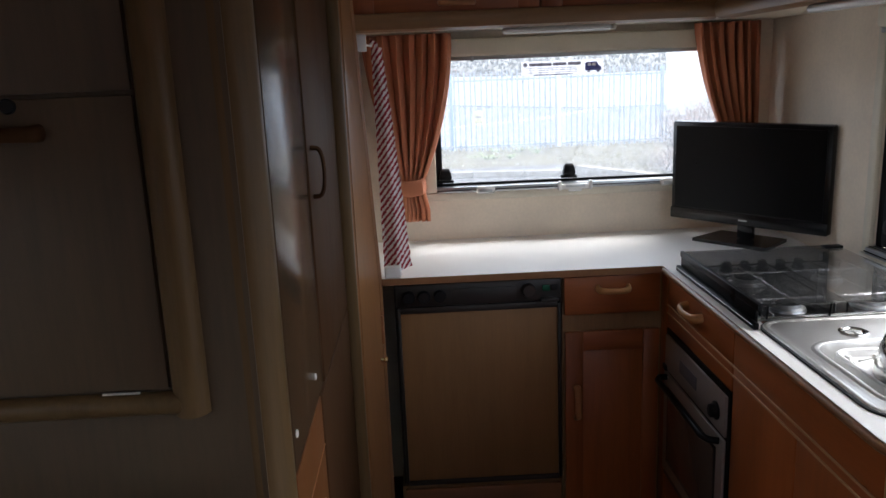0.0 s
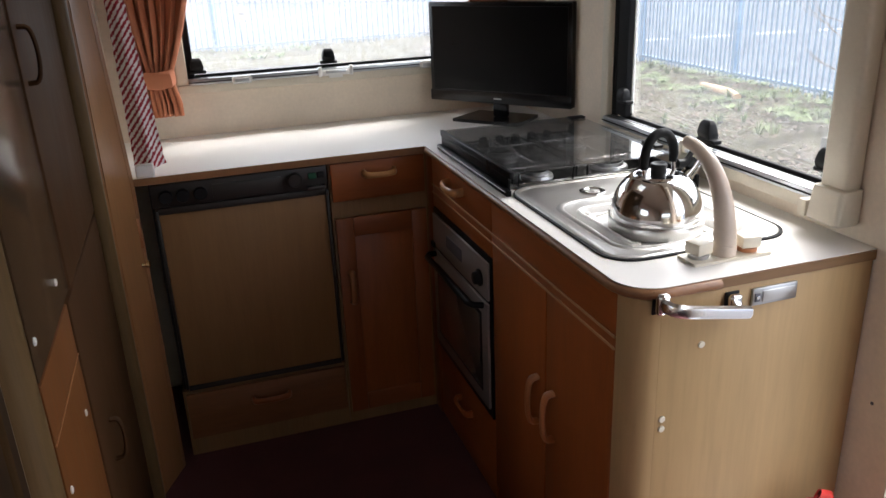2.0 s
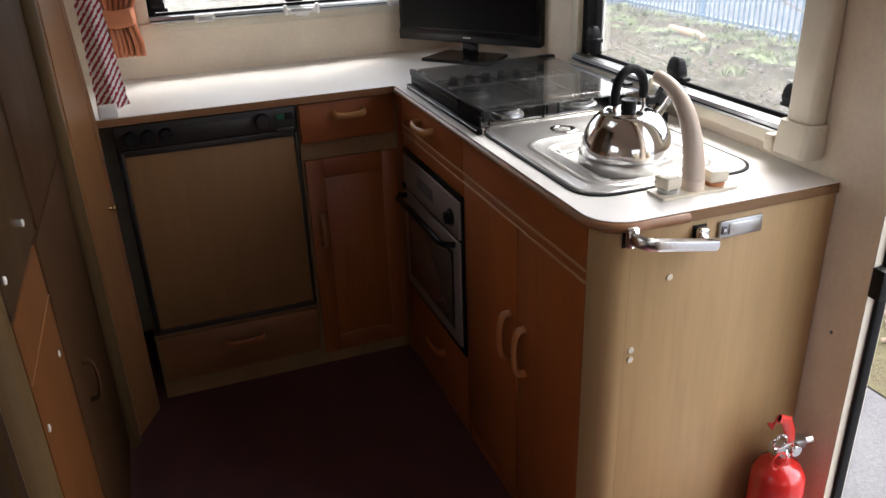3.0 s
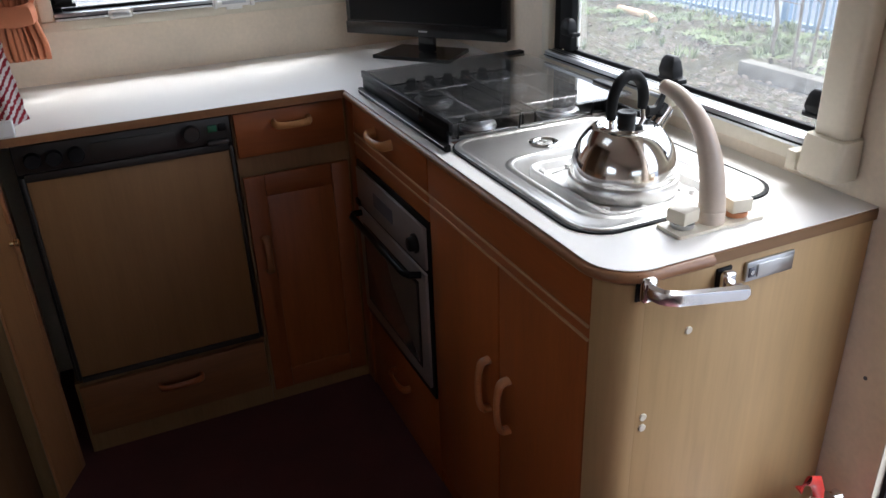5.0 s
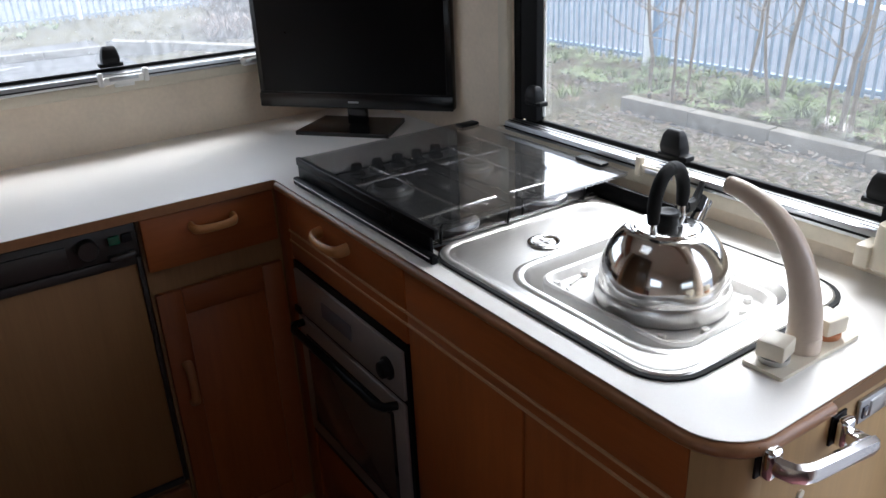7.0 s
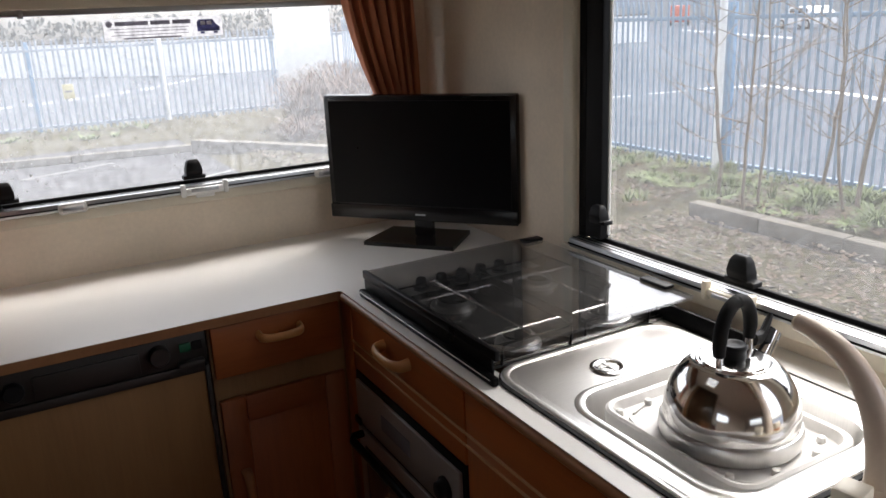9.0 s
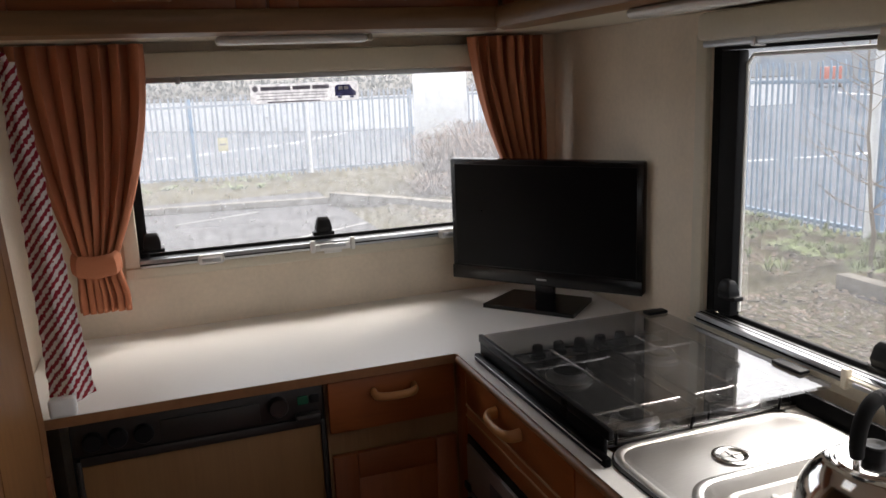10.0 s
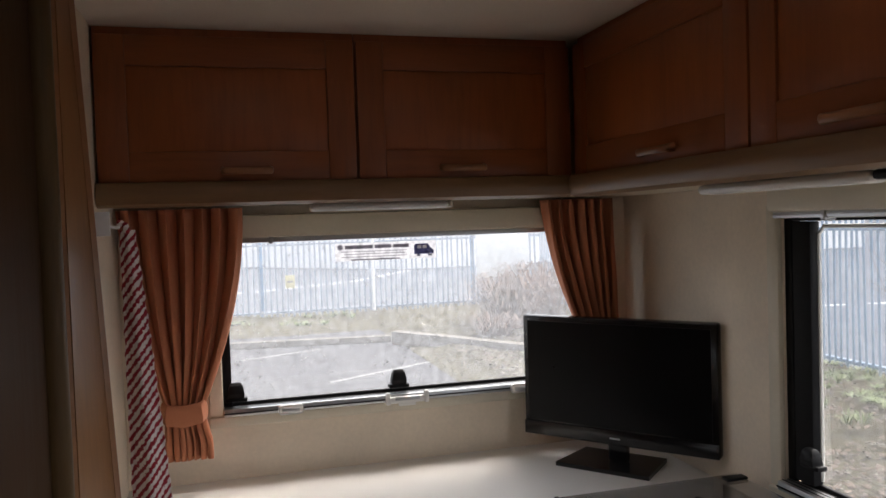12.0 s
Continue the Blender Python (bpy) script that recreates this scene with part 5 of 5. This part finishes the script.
# ---- fire extinguisher and door frame ----
ex, ey = 1.120, 1.288
e = thing("fire_extinguisher", (ex, ey, 0), "small red fire extinguisher standing by the doorway", "extinguisher")
part("cylinder", lathe([(0.050, 0.0), (0.055, 0.006), (0.055, 0.272), (0.052, 0.297), (0.040, 0.317), (0.022, 0.327), (0.018, 0.338)], (ex, ey, 0), 40), m_red, e)
part("neck", lathe([(0.018, 0.338), (0.020, 0.342), (0.020, 0.358), (0.014, 0.364)], (ex, ey, 0), 24), m_chrome, e, "bright metal neck")
part("valve", box(ex - 0.03, ex + 0.05, ey - 0.014, ey + 0.012, 0.350, 0.374, 0.005), m_alu, e, "metal valve block")
part("gauge", disc_y((ex + 0.012, ey - 0.014, 0.362), 0.014, 0.012), m_chrome, e, "round gauge")
part("nozzle", tube([(ex + 0.05, ey, 0.362), (ex + 0.066, ey, 0.362)], [0.010, 0.013], 16), m_chrome, e, "bright nozzle")
part("lever", tube([(ex + 0.01, ey - 0.004, 0.374), (ex + 0.004, ey - 0.006, 0.402), (ex - 0.012, ey - 0.008, 0.434), (ex - 0.035, ey - 0.01, 0.447), (ex - 0.055, ey - 0.01, 0.434)], 0.013, 10, flat=0.422), m_redk, e, "red squeeze lever")
part("pin_ring", tube([(ex - 0.032 + 0.016 * math.cos(a), ey - 0.02, 0.397 + 0.016 * math.sin(a)) for a in [2 * math.pi * i / 20 for i in range(21)]], 0.0028, 8), m_chrome, e, "metal safety-pin ring")
part("tag_loop", tube([(ex - 0.036 + 0.018 * math.cos(a), ey - 0.03, 0.357 + 0.020 * math.sin(a)) for a in [2 * math.pi * i / 18 for i in range(19)]], 0.0022, 8), m_redk, e, "red tag loop")
d = thing("door_frame", (RIGHT, 0.9, 0), "cream entrance door frame with black rubber seal", "door frame", kind="structure")
for y0, y1, s0, s1 in ((1.2385, 1.2418, 1.2285, 1.2385), (0.6001, 0.603, 0.603, 0.613)):
    part("jamb", box(RIGHT - 0.006, RIGHT + 0.046, y0, y1, 0.0, 1.815), m_cream, d)
    part("seal", box(RIGHT + 0.012, RIGHT + 0.034, s0, s1, 0.0, 1.815, 0.003), m_rubber, d, "black rubber door seal")
part("catch", box(RIGHT - 0.010, RIGHT + 0.012, 1.212, 1.238, 0.715, 0.775, 0.003), m_black, d, "black door catch")
part("screw", disc_x((RIGHT, 1.305, 0.60), 0.0035, 0.002, 10), m_ink, d)
part("threshold", box(RIGHT - 0.02, RIGHT + 0.05, 0.603, 1.2385, -0.004, 0.004, 0.001), m_alu, d, "metal threshold strip")

# ---- outside ----
G = GROUND
solid("ground", grid(lambda u, v: Vector((-300 + 600 * u, -300 + 600 * v, G)), 8, 8), m_asphalt, (0, 0, G), "damp grey asphalt yard reaching the horizon", "ground", kind="structure")


def relief(x, y):
    return 0.05 * noise.noise(Vector((x * 0.9, y * 0.9, 0))) + 0.03 * noise.noise(Vector((x * 3, y * 3, 5)))


def bank(x0, x1, y0, y1, nx, ny, lift):
    """Rough soil with low humps, sunk to the ground at its border."""
    def f(u, v):
        x, y = x0 + (x1 - x0) * u, y0 + (y1 - y0) * v
        rim = min(1, 8 * min(u, 1 - u, v, 1 - v))
        return Vector((x, y, G + 0.006 + rim * (lift + relief(x, y))))
    return grid(f, nx, ny)


solid("verge", bank(6.12, 8.15, -2.0, 6.5, 50, 140, 0.12), m_verge, (7, 3, G), "leaf-strewn soil verge behind a concrete kerb", "verge", kind="structure")
solid("verge", bank(3.0, 8.15, 6.45, 20.5, 80, 150, 0.11), m_verge, (6, 10, G), "mossy gravel verge along the fence", "verge", kind="structure")
solid("verge", bank(-24, 3.6, 16.6, 20.5, 160, 40, 0.08), m_verge, (-8, 18, G), "thin grassy strip below the far fence", "verge", kind="structure")
solid("verge", bank(2.7, 5.93, 1.2, 6.9, 55, 90, 0.05), m_verge, (4.5, 5.5, G), "leaf-strewn soil in front of the kerb", "verge", kind="structure")
solid("road", box(8.16, 77, -80, 110, G + 0.004, G + 0.012), m_road, (20, 10, G), "pale wet road beyond the fence", "road", kind="structure")
solid("yard", box(-60, 8.15, 20.6, 90, G + 0.004, G + 0.010), m_yard, (0, 30, G), "blue-grey road surface beyond the far fence", "yard", kind="structure")


def paint_line(points, width, label, dash=0.0, gap=0.0):
    """Painted road marking along a run of points, whole or in dashes."""
    m = thing("road_marking", (*points[0], G + 0.013), label, "road marking", "road markings", kind="structure")
    for p, q in zip(points, points[1:]):
        p, q = Vector(p), Vector(q)
        d = q - p
        u, n = d.normalized(), Vector((-d.y, d.x)).normalized() * width / 2
        at, long = 0.0, dash or d.length
        while at < d.length - 0.01:
            a, b = p + u * at, p + u * min(at + long, d.length)
            part("stroke", slab([tuple(a - n), tuple(b - n), tuple(b + n), tuple(a + n)], G + 0.013, G + 0.016), m_paint, m)
            at += long + gap


paint_line([(9.4, 16.0), (15.4, 14.95)], 0.13, "dashed white lane line on the road", 1.0, 0.5)
paint_line([(15.4, 15.1), (16.8, 14.4), (16.3, 11.8), (15.3, 9.6), (13.6, 7.0)], 0.26, "broad white edge line curving over the road")
paint_line([(49, 48.4), (38, 29.8)], 0.4, "far white line across the road")
paint_line([(-8.0, 24.6), (1.16, 28.0), (4.8, 30.7), (7.9, 35.4)], 0.22, "dashed white line on the road beyond the fence", 0.7, 0.35)
for x, y, a, l in ((0.9, 14.3, 24, 1.5), (2.4, 12.2, 30, 2.4), (-2.2, 13.0, 28, 2.2)):
    s = solid("bay_line", box(-l / 2, l / 2, -0.04, 0.04, 0, 0.004), m_worn, (0, 0, 0), "worn white parking bay line", "road marking", "bay lines", kind="structure")
    s.matrix_basis = pose(x, y, G + 0.003, 0, 0, a)


def kerb_run(p, q, w, h, n, label):
    """A kerb of separate concrete blocks laid end to end."""
    p, q = Vector(p), Vector(q)
    k = thing("kerb", (*p, G), label, "kerb", kind="structure")
    d = (q - p) / n
    a = math.degrees(math.atan2(d.y, d.x))
    bm = box(0.004, d.length - 0.004, -w / 2, w / 2, 0, h, 0.015, 2)
    me = mesh_of("block", bm, m_kerb, Vector((0, 0, 0)))
    for i in range(n):
        o = new("block", me)
        o.parent = k
        at = p + d * i - p
        o.matrix_basis = pose(at.x, at.y, random.uniform(-0.008, 0.004), 0, 0, a + random.uniform(-0.6, 0.6))


kerb_run((6.02, -2.0), (6.08, 6.5), 0.15, 0.15, 10, "weathered concrete kerb of the soil verge")
kerb_run((2.9, 14.6), (5.4, 10.6), 0.18, 0.24, 5, "low concrete kerb beside the dry grass")
kerb_run((-14.0, 17.4), (2.9, 14.9), 0.14, 0.12, 18, "low kerb along the far side of the yard")


def palisade(name, p, q, step, height, post_step, mesh_mat, label, lead=0.0):
    """A steel palisade fence: rails, posts and pointed pales, each on its own."""
    p, q = Vector(p), Vector(q)
    f = thing(name, (*p, G), label, "fence")
    d = (q - p)
    a = math.degrees(math.atan2(d.y, d.x))
    L = d.length
    w = 0.17 * step
    prof = [(-w, 0), (w, 0), (w, height - 0.10), (0, height), (-w, height - 0.10)]
    bm = loft([[(x, -0.006 - 0.010 * (abs(x) < 0.01), z) for x, z in prof], [(x, 0.006, z) for x, z in prof]], cap=True)
    bm.faces.new([v for v in bm.verts][:5])
    me = mesh_of("pale", bm, mesh_mat, Vector((0, 0, 0)))
    turn = Matrix.Rotation(radians(a), 4, 'Z')
    for i in range(int(L / step)):
        o = new("pale", me)
        o.parent = f
        o.matrix_basis = turn @ pose(i * step, 0, 0.05 + random.uniform(-0.012, 0.012), random.uniform(-0.5, 0.5), random.uniform(-0.7, 0.7), 0)
    for z in (0.13, height - 0.22):
        r = new("rail", mesh_of("rail", box(0, L, 0.012, 0.055, z, z + 0.05, 0.004), mesh_mat, Vector((0, 0, 0))))
        r.parent, r.matrix_basis = f, turn
    pm = mesh_of("post", box(-0.038, 0.038, 0.02, 0.12, -0.1, height - 0.02, 0.006), m_blue, Vector((0, 0, 0)))
    for i in range(int((L - lead) / post_step) + 1):
        o = new("post", pm)
        o.parent, o.matrix_basis = f, turn @ pose(lead + i * post_step, 0, 0)


palisade("fence", (7.8, 19.6), (7.8, 1.0), 0.105, 2.08, 2.6, m_pale, "light blue steel palisade fence along the verge", 1.5)
palisade("fence", (-12.1, 19.6), (7.8, 19.6), 0.13, 1.93, 2.585, m_paler, "light blue steel palisade fence beyond the yard")
for x, y, h, m in ((7.62, 7.62, 2.3, m_whitepost), (3.42, 19.45, 1.9, m_whitepost)):
    s = thing("sign_post", (x, y, G), "slim white-painted steel post beside the fence", "post", "white posts")
    part("tube", tube([(x, y, G), (x, y, G + h)], 0.045, 12), m, s)
    part("cap", lathe([(0.048, h), (0.048, h + 0.02), (0.02, h + 0.035)], (x, y, G), 14), m, s)


def sapling(x, y, trunks, height, seed):
    """A thin bare tree: a few tapered stems from one root with fine side twigs."""
    rnd = random.Random(seed)
    t = thing("bare_tree", (x, y, G), "thin leafless tree with several grey stems in the verge", "tree", "bare trees")
    stems, twigs = bmesh.new(), bmesh.new()
    for s in range(trunks):
        lean = Vector((rnd.uniform(-0.10, 0.10), rnd.uniform(-0.10, 0.10), 1))
        p = Vector((x + rnd.uniform(-0.12, 0.12), y + rnd.uniform(-0.12, 0.12), G))
        r0 = rnd.uniform(0.017, 0.027)
        pts, n = [], 12
        for i in range(n + 1):
            pts.append(p.copy())
            p = p + (lean + Vector((rnd.uniform(-0.12, 0.12), rnd.uniform(-0.12, 0.12), 0))) * (height / n)
        tube(pts, [r0 * (1 - 0.75 * i / n) for i in range(n + 1)], 8, stems)
        for i in range(3, n + 1):
            for _ in range(2):
                a = rnd.uniform(0, 2 * math.pi)
                q = pts[i].copy()
                d = Vector((math.cos(a), math.sin(a), rnd.uniform(0.1, 0.6)))
                l = rnd.uniform(0.35, 1.0) * (1.15 - i / n * 0.5)
                tp = [q]
                for j in range(4):
                    d = d + Vector((rnd.uniform(-0.25, 0.25), rnd.uniform(-0.25, 0.25), rnd.uniform(-0.05, 0.2)))
                    q = q + d.normalized() * l / 4
                    tp.append(q)
                tube(tp, [0.006, 0.005, 0.004, 0.003, 0.002], 5, twigs)
                for j in (2, 3):
                    e = (d + Vector((rnd.uniform(-1, 1), rnd.uniform(-1, 1), rnd.uniform(0, 0.6)))).normalized()
                    tube([tp[j], tp[j] + e * l * 0.25, tp[j] + e * l * 0.45 + Vector((0, 0, 0.03))], [0.003, 0.0025, 0.0015], 4, twigs)
    part("trunk", stems, m_bark, t)
    part("twigs", twigs, m_bark, t, "fine bare twigs")


for x, y, n, h, k in ((6.55, 6.55, 1, 2.8, 3), (6.28, 6.12, 1, 2.9, 4), (6.55, 6.17, 1, 2.7, 6), (7.55, 6.26, 1, 2.6, 7), (6.9, 5.27, 2, 3.0, 8), (6.45, 4.40, 3, 2.9, 9)):
    sapling(x, y, n, h, k)


def tuft(bm, c, n, r, h, rnd, w=0.006):
    for _ in range(n):
        a, q = rnd.uniform(0, 2 * math.pi), rnd.uniform(0, r) ** 1.0
        p = Vector((c[0] + q * math.cos(a) * 0.5, c[1] + q * math.sin(a) * 0.5, c[2]))
        out = Vector((math.cos(a), math.sin(a), 0)) * rnd.uniform(0.25, 1.0) * r
        k = h * rnd.uniform(0.5, 1.1)
        s = Vector((-math.sin(a), math.cos(a), 0)) * w
        pts = [p, p + out * 0.35 + Vector((0, 0, k * 0.7)), p + out * 0.8 + Vector((0, 0, k)), p + out * 1.25 + Vector((0, 0, k * 0.82))]
        vs = []
        for i, q in enumerate(pts):
            f = (1, 0.9, 0.6, 0.15)[i]
            vs.append((bm.verts.new(q - s * f), bm.verts.new(q + s * f)))
        for a0, b0 in zip(vs, vs[1:]):
            bm.faces.new((a0[0], a0[1], b0[1], b0[0]))


rnd = random.Random(4)
for x, y, r, h, n in ((5.3, 15.2, 0.9, 1.05, 700), (6.2, 15.8, 1.0, 1.2, 700), (4.6, 14.0, 0.55, 0.5, 350)):
    bm = bmesh.new()
    tuft(bm, (x, y, G), n, r, h, rnd, 0.007)
    g = thing("dry_grass_clump", (x, y, G), "large clump of dry straw-coloured ornamental grass", "grass clump", "dry grass clumps")
    part("blades", bm, m_straw, g)
bm = bmesh.new()
for _ in range(170):
    if rnd.random() < 0.6:
        c = (rnd.uniform(6.3, 7.7), rnd.uniform(1.5, 9.0), G + 0.06)
    else:
        c = (rnd.uniform(3.6, 7.7), rnd.uniform(6.8, 13.0), G + 0.05)
    c = (c[0], c[1], c[2] + 0.05 + relief(c[0], c[1]))
    tuft(bm, c, 26, rnd.uniform(0.05, 0.16), rnd.uniform(0.05, 0.16), rnd, 0.005)
for x, y in ((6.9, 5.75), (7.3, 5.5), (6.6, 4.9), (7.1, 3.9), (6.5, 3.5)):
    tuft(bm, (x, y, G + 0.12 + relief(x, y)), 150, 0.26, 0.16, rnd, 0.007)
for _ in range(150):
    x, y = rnd.uniform(6.3, 7.7), rnd.uniform(3.0, 12.0)
    tuft(bm, (x, y, G + 0.125 + relief(x, y)), 22, rnd.uniform(0.10, 0.22), 0.035, rnd, 0.009)
for _ in range(90):
    tuft(bm, (rnd.uniform(-10, 3), rnd.uniform(17.6, 19.4), G + 0.05), 16, 0.2, 0.09, rnd, 0.01)
solid("weeds", bm, m_leaf, (6, 6, G), "low green weeds and moss in the verge", "weeds", kind="stuff")


def litter(n, size, areas, rnd, thick):
    bm = bmesh.new()
    for _ in range(n):
        x0, x1, y0, y1, z = areas[rnd.randrange(len(areas))]
        x, y = rnd.uniform(x0, x1), rnd.uniform(y0, y1)
        c = Vector((x, y, z + relief(x, y)))
        s = size * rnd.uniform(0.5, 1.5)
        m = Matrix.Translation(c) @ Euler((rnd.uniform(-0.5, 0.5), rnd.uniform(-0.5, 0.5), rnd.uniform(0, 6.3))).to_matrix().to_4x4()
        ring_v = [bm.verts.new(m @ Vector((s * math.cos(a) * rnd.uniform(0.7, 1.1), s * 0.65 * math.sin(a), 0))) for a in [2 * math.pi * i / 5 for i in range(5)]]
        peak = bm.verts.new(m @ Vector((0, 0, s * thick)))
        for i in range(5):
            bm.faces.new((ring_v[i], ring_v[(i + 1) % 5], peak))
    return bm


areas = [(3.0, 5.9, 2.0, 6.7, G + 0.062), (6.3, 7.75, 1.5, 6.5, G + 0.135), (3.5, 7.7, 6.8, 14.0, G + 0.122)]
solid("leaf_litter", litter(15000, 0.026, areas, rnd, 0.25), m_litter, (6, 6, G), "scattered brown fallen leaves on the verge", "leaves", kind="stuff")
solid("gravel", litter(3200, 0.016, areas[2:] + areas, rnd, 0.6), m_stone, (6, 6, G), "pale stones scattered on the verge", "gravel", kind="stuff")
lg = thing("log", (6.9, 9.3, G), "pale stripped log lying before the fence", "log")
part("wood", tube([(6.7, 8.7, G + 0.14), (6.8, 9.0, G + 0.15), (6.9, 9.7, G + 0.14)], [0.05, 0.06, 0.05], 12), m_groove_log, lg)

sb = thing("sign_board", (6.75, 19.5, 0.1), "blank white board fixed to the far fence", "sign")
part("board", box(6.05, 7.45, 19.50, 19.53, 0.12, 1.75, 0.004), m_render, sb)
for x in (6.35, 7.15):
    part("batten", box(x, x + 0.06, 19.53, 19.57, G + 0.02, 1.7, 0.003), m_alu, sb, "grey back batten")
sb = thing("sign_board", (1.45, 19.5, 0.1), "small yellow notice fixed to the far fence", "sign")
part("board", box(1.36, 1.58, 19.54, 19.56, 0.12, 0.42, 0.003), m_yellow, sb)
part("print_line", box(1.40, 1.54, 19.535, 19.54, 0.25, 0.29), m_ink, sb)

# ---- beyond the fences ----
wl = thing("low_wall", (8.1, 36.5, G), "long low white rendered wall beyond the road", "wall")
for p, q in (((-30.0, 66.0), (-6.0, 54.5)), ((-6.0, 54.5), (8.1, 36.8)), ((8.1, 36.8), (34.0, 36.4))):
    p, q = Vector(p), Vector(q)
    n = Vector((-(q - p).y, (q - p).x)).normalized() * 0.2
    part("wall", slab([tuple(p), tuple(q), tuple(q + n), tuple(p + n)], G, 0.93), m_render, wl, "white rendered face")
    part("coping", slab([tuple(p - n * 0.3), tuple(q - n * 0.3), tuple(q + n * 1.3), tuple(p + n * 1.3)], 0.931, 0.99), m_kerb, wl, "grey coping")
hd = random.Random(21)
bm = bmesh.new()
for _ in range(5200):
    x = hd.uniform(-32, 46)
    top = 2.3 + 0.7 * noise.noise(Vector((x * 0.16, 3, 0))) + 0.35 * noise.noise(Vector((x * 0.7, 8, 0)))
    c = Vector((x, 69.5 + hd.uniform(-0.8, 0.8), G + (top - G) * hd.random() ** 0.7))
    m = Matrix.Translation(c) @ Euler((hd.uniform(0, 6), hd.uniform(0, 6), hd.uniform(0, 6))).to_matrix().to_4x4()
    w = hd.uniform(0.12, 0.34)
    bm.faces.new([bm.verts.new(m @ Vector(p)) for p in ((-w, 0, 0), (0, -w * 0.5, 0.03), (w, 0, 0), (0, w * 0.5, 0.03))])
solid("hedge", bm, m_hedge, (5, 69.5, G), "distant dark hedge behind the white wall", "hedge", kind="stuff")
h = thing("warehouse", (80, 20, G), "long low grey industrial building far along the road", "building")
part("wall", box(78, 96, -40, 110, G, 4.2), m_clad, h, "grey cladding wall")
part("roof", box(77.5, 97, -40.5, 110.5, 4.2, 4.5, 0.05), m_roof, h)
for i in range(10):
    part("window", box(77.94, 78.02, -14 + 11 * i, -10 + 11 * i, 1.2, 2.6), m_paler, h, "pale window band")

def vehicle(name, at, turn, length, width, height, paint, label, van):
    """A parked car or van: body, cabin glass and wheels."""
    v = thing(name, at, label, "vehicle", "parked vehicles")
    v.rotation_euler = (0, 0, radians(turn))
    ORIGIN[v] = Vector((0, 0, 0))
    L, W, H = length, width, height
    if van:
        prof = [(-L / 2, 0.35), (L / 2, 0.35), (L / 2, 0.95), (L / 2 - 0.55, 1.15), (L / 2 - 1.1, H), (-L / 2, H)]
    else:
        prof = [(-L / 2, 0.3), (L / 2, 0.3), (L / 2, 0.75), (L / 2 - 1.0, 0.9), (L / 2 - 1.7, H), (-L / 2 + 0.9, H), (-L / 2 + 0.2, 0.95), (-L / 2, 0.9)]
    bm = loft([[(x, -W / 2, z) for x, z in prof], [(x, W / 2, z) for x, z in prof]])
    bm.faces.new([bm.verts[:][i] for i in range(len(prof))])
    bmesh.ops.bevel(bm, geom=bm.edges[:], offset=0.06, segments=2, profile=0.5, affect='EDGES')
    part("body", bm, paint, v)
    for s in (-1, 1):
        x0, x1 = (L / 2 - 1.6, L / 2 - 0.9) if van else (-L / 2 + 0.8, L / 2 - 1.6)
        part("side_window", box(x0, x1, s * W / 2 - 0.01, s * W / 2 + 0.01, H * 0.62, H * 0.92, 0.01), m_carglass, v, "dark side window")
        for x in (-L / 2 + 0.8, L / 2 - 0.8):
            wh = part("wheel", lathe([(0.31, -0.1), (0.33, -0.08), (0.33, 0.08), (0.31, 0.1)], (0, 0, 0), 22, m=pose(x, s * (W / 2 - 0.08), 0.33, 90)), m_tyre, v, "black tyre")
            part("rim", lathe([(0.2, -0.11), (0.2, 0.11)], (0, 0, 0), 16, m=pose(x, s * (W / 2 - 0.08), 0.33, 90)), m_alu, wh, "grey wheel rim")


vehicle("van", (60.0, 59.5, G), 45, 4.2, 1.8, 1.9, m_carred, "orange-red van parked far beyond the fence", True)
vehicle("car", (50.0, 38.0, G), 75, 4.2, 1.75, 1.5, m_carwhite, "white car parked far beyond the fence", False)
vehicle("car", (52.0, 30.0, G), 75, 4.2, 1.75, 1.5, m_carwhite, "white car parked far beyond the fence", False)
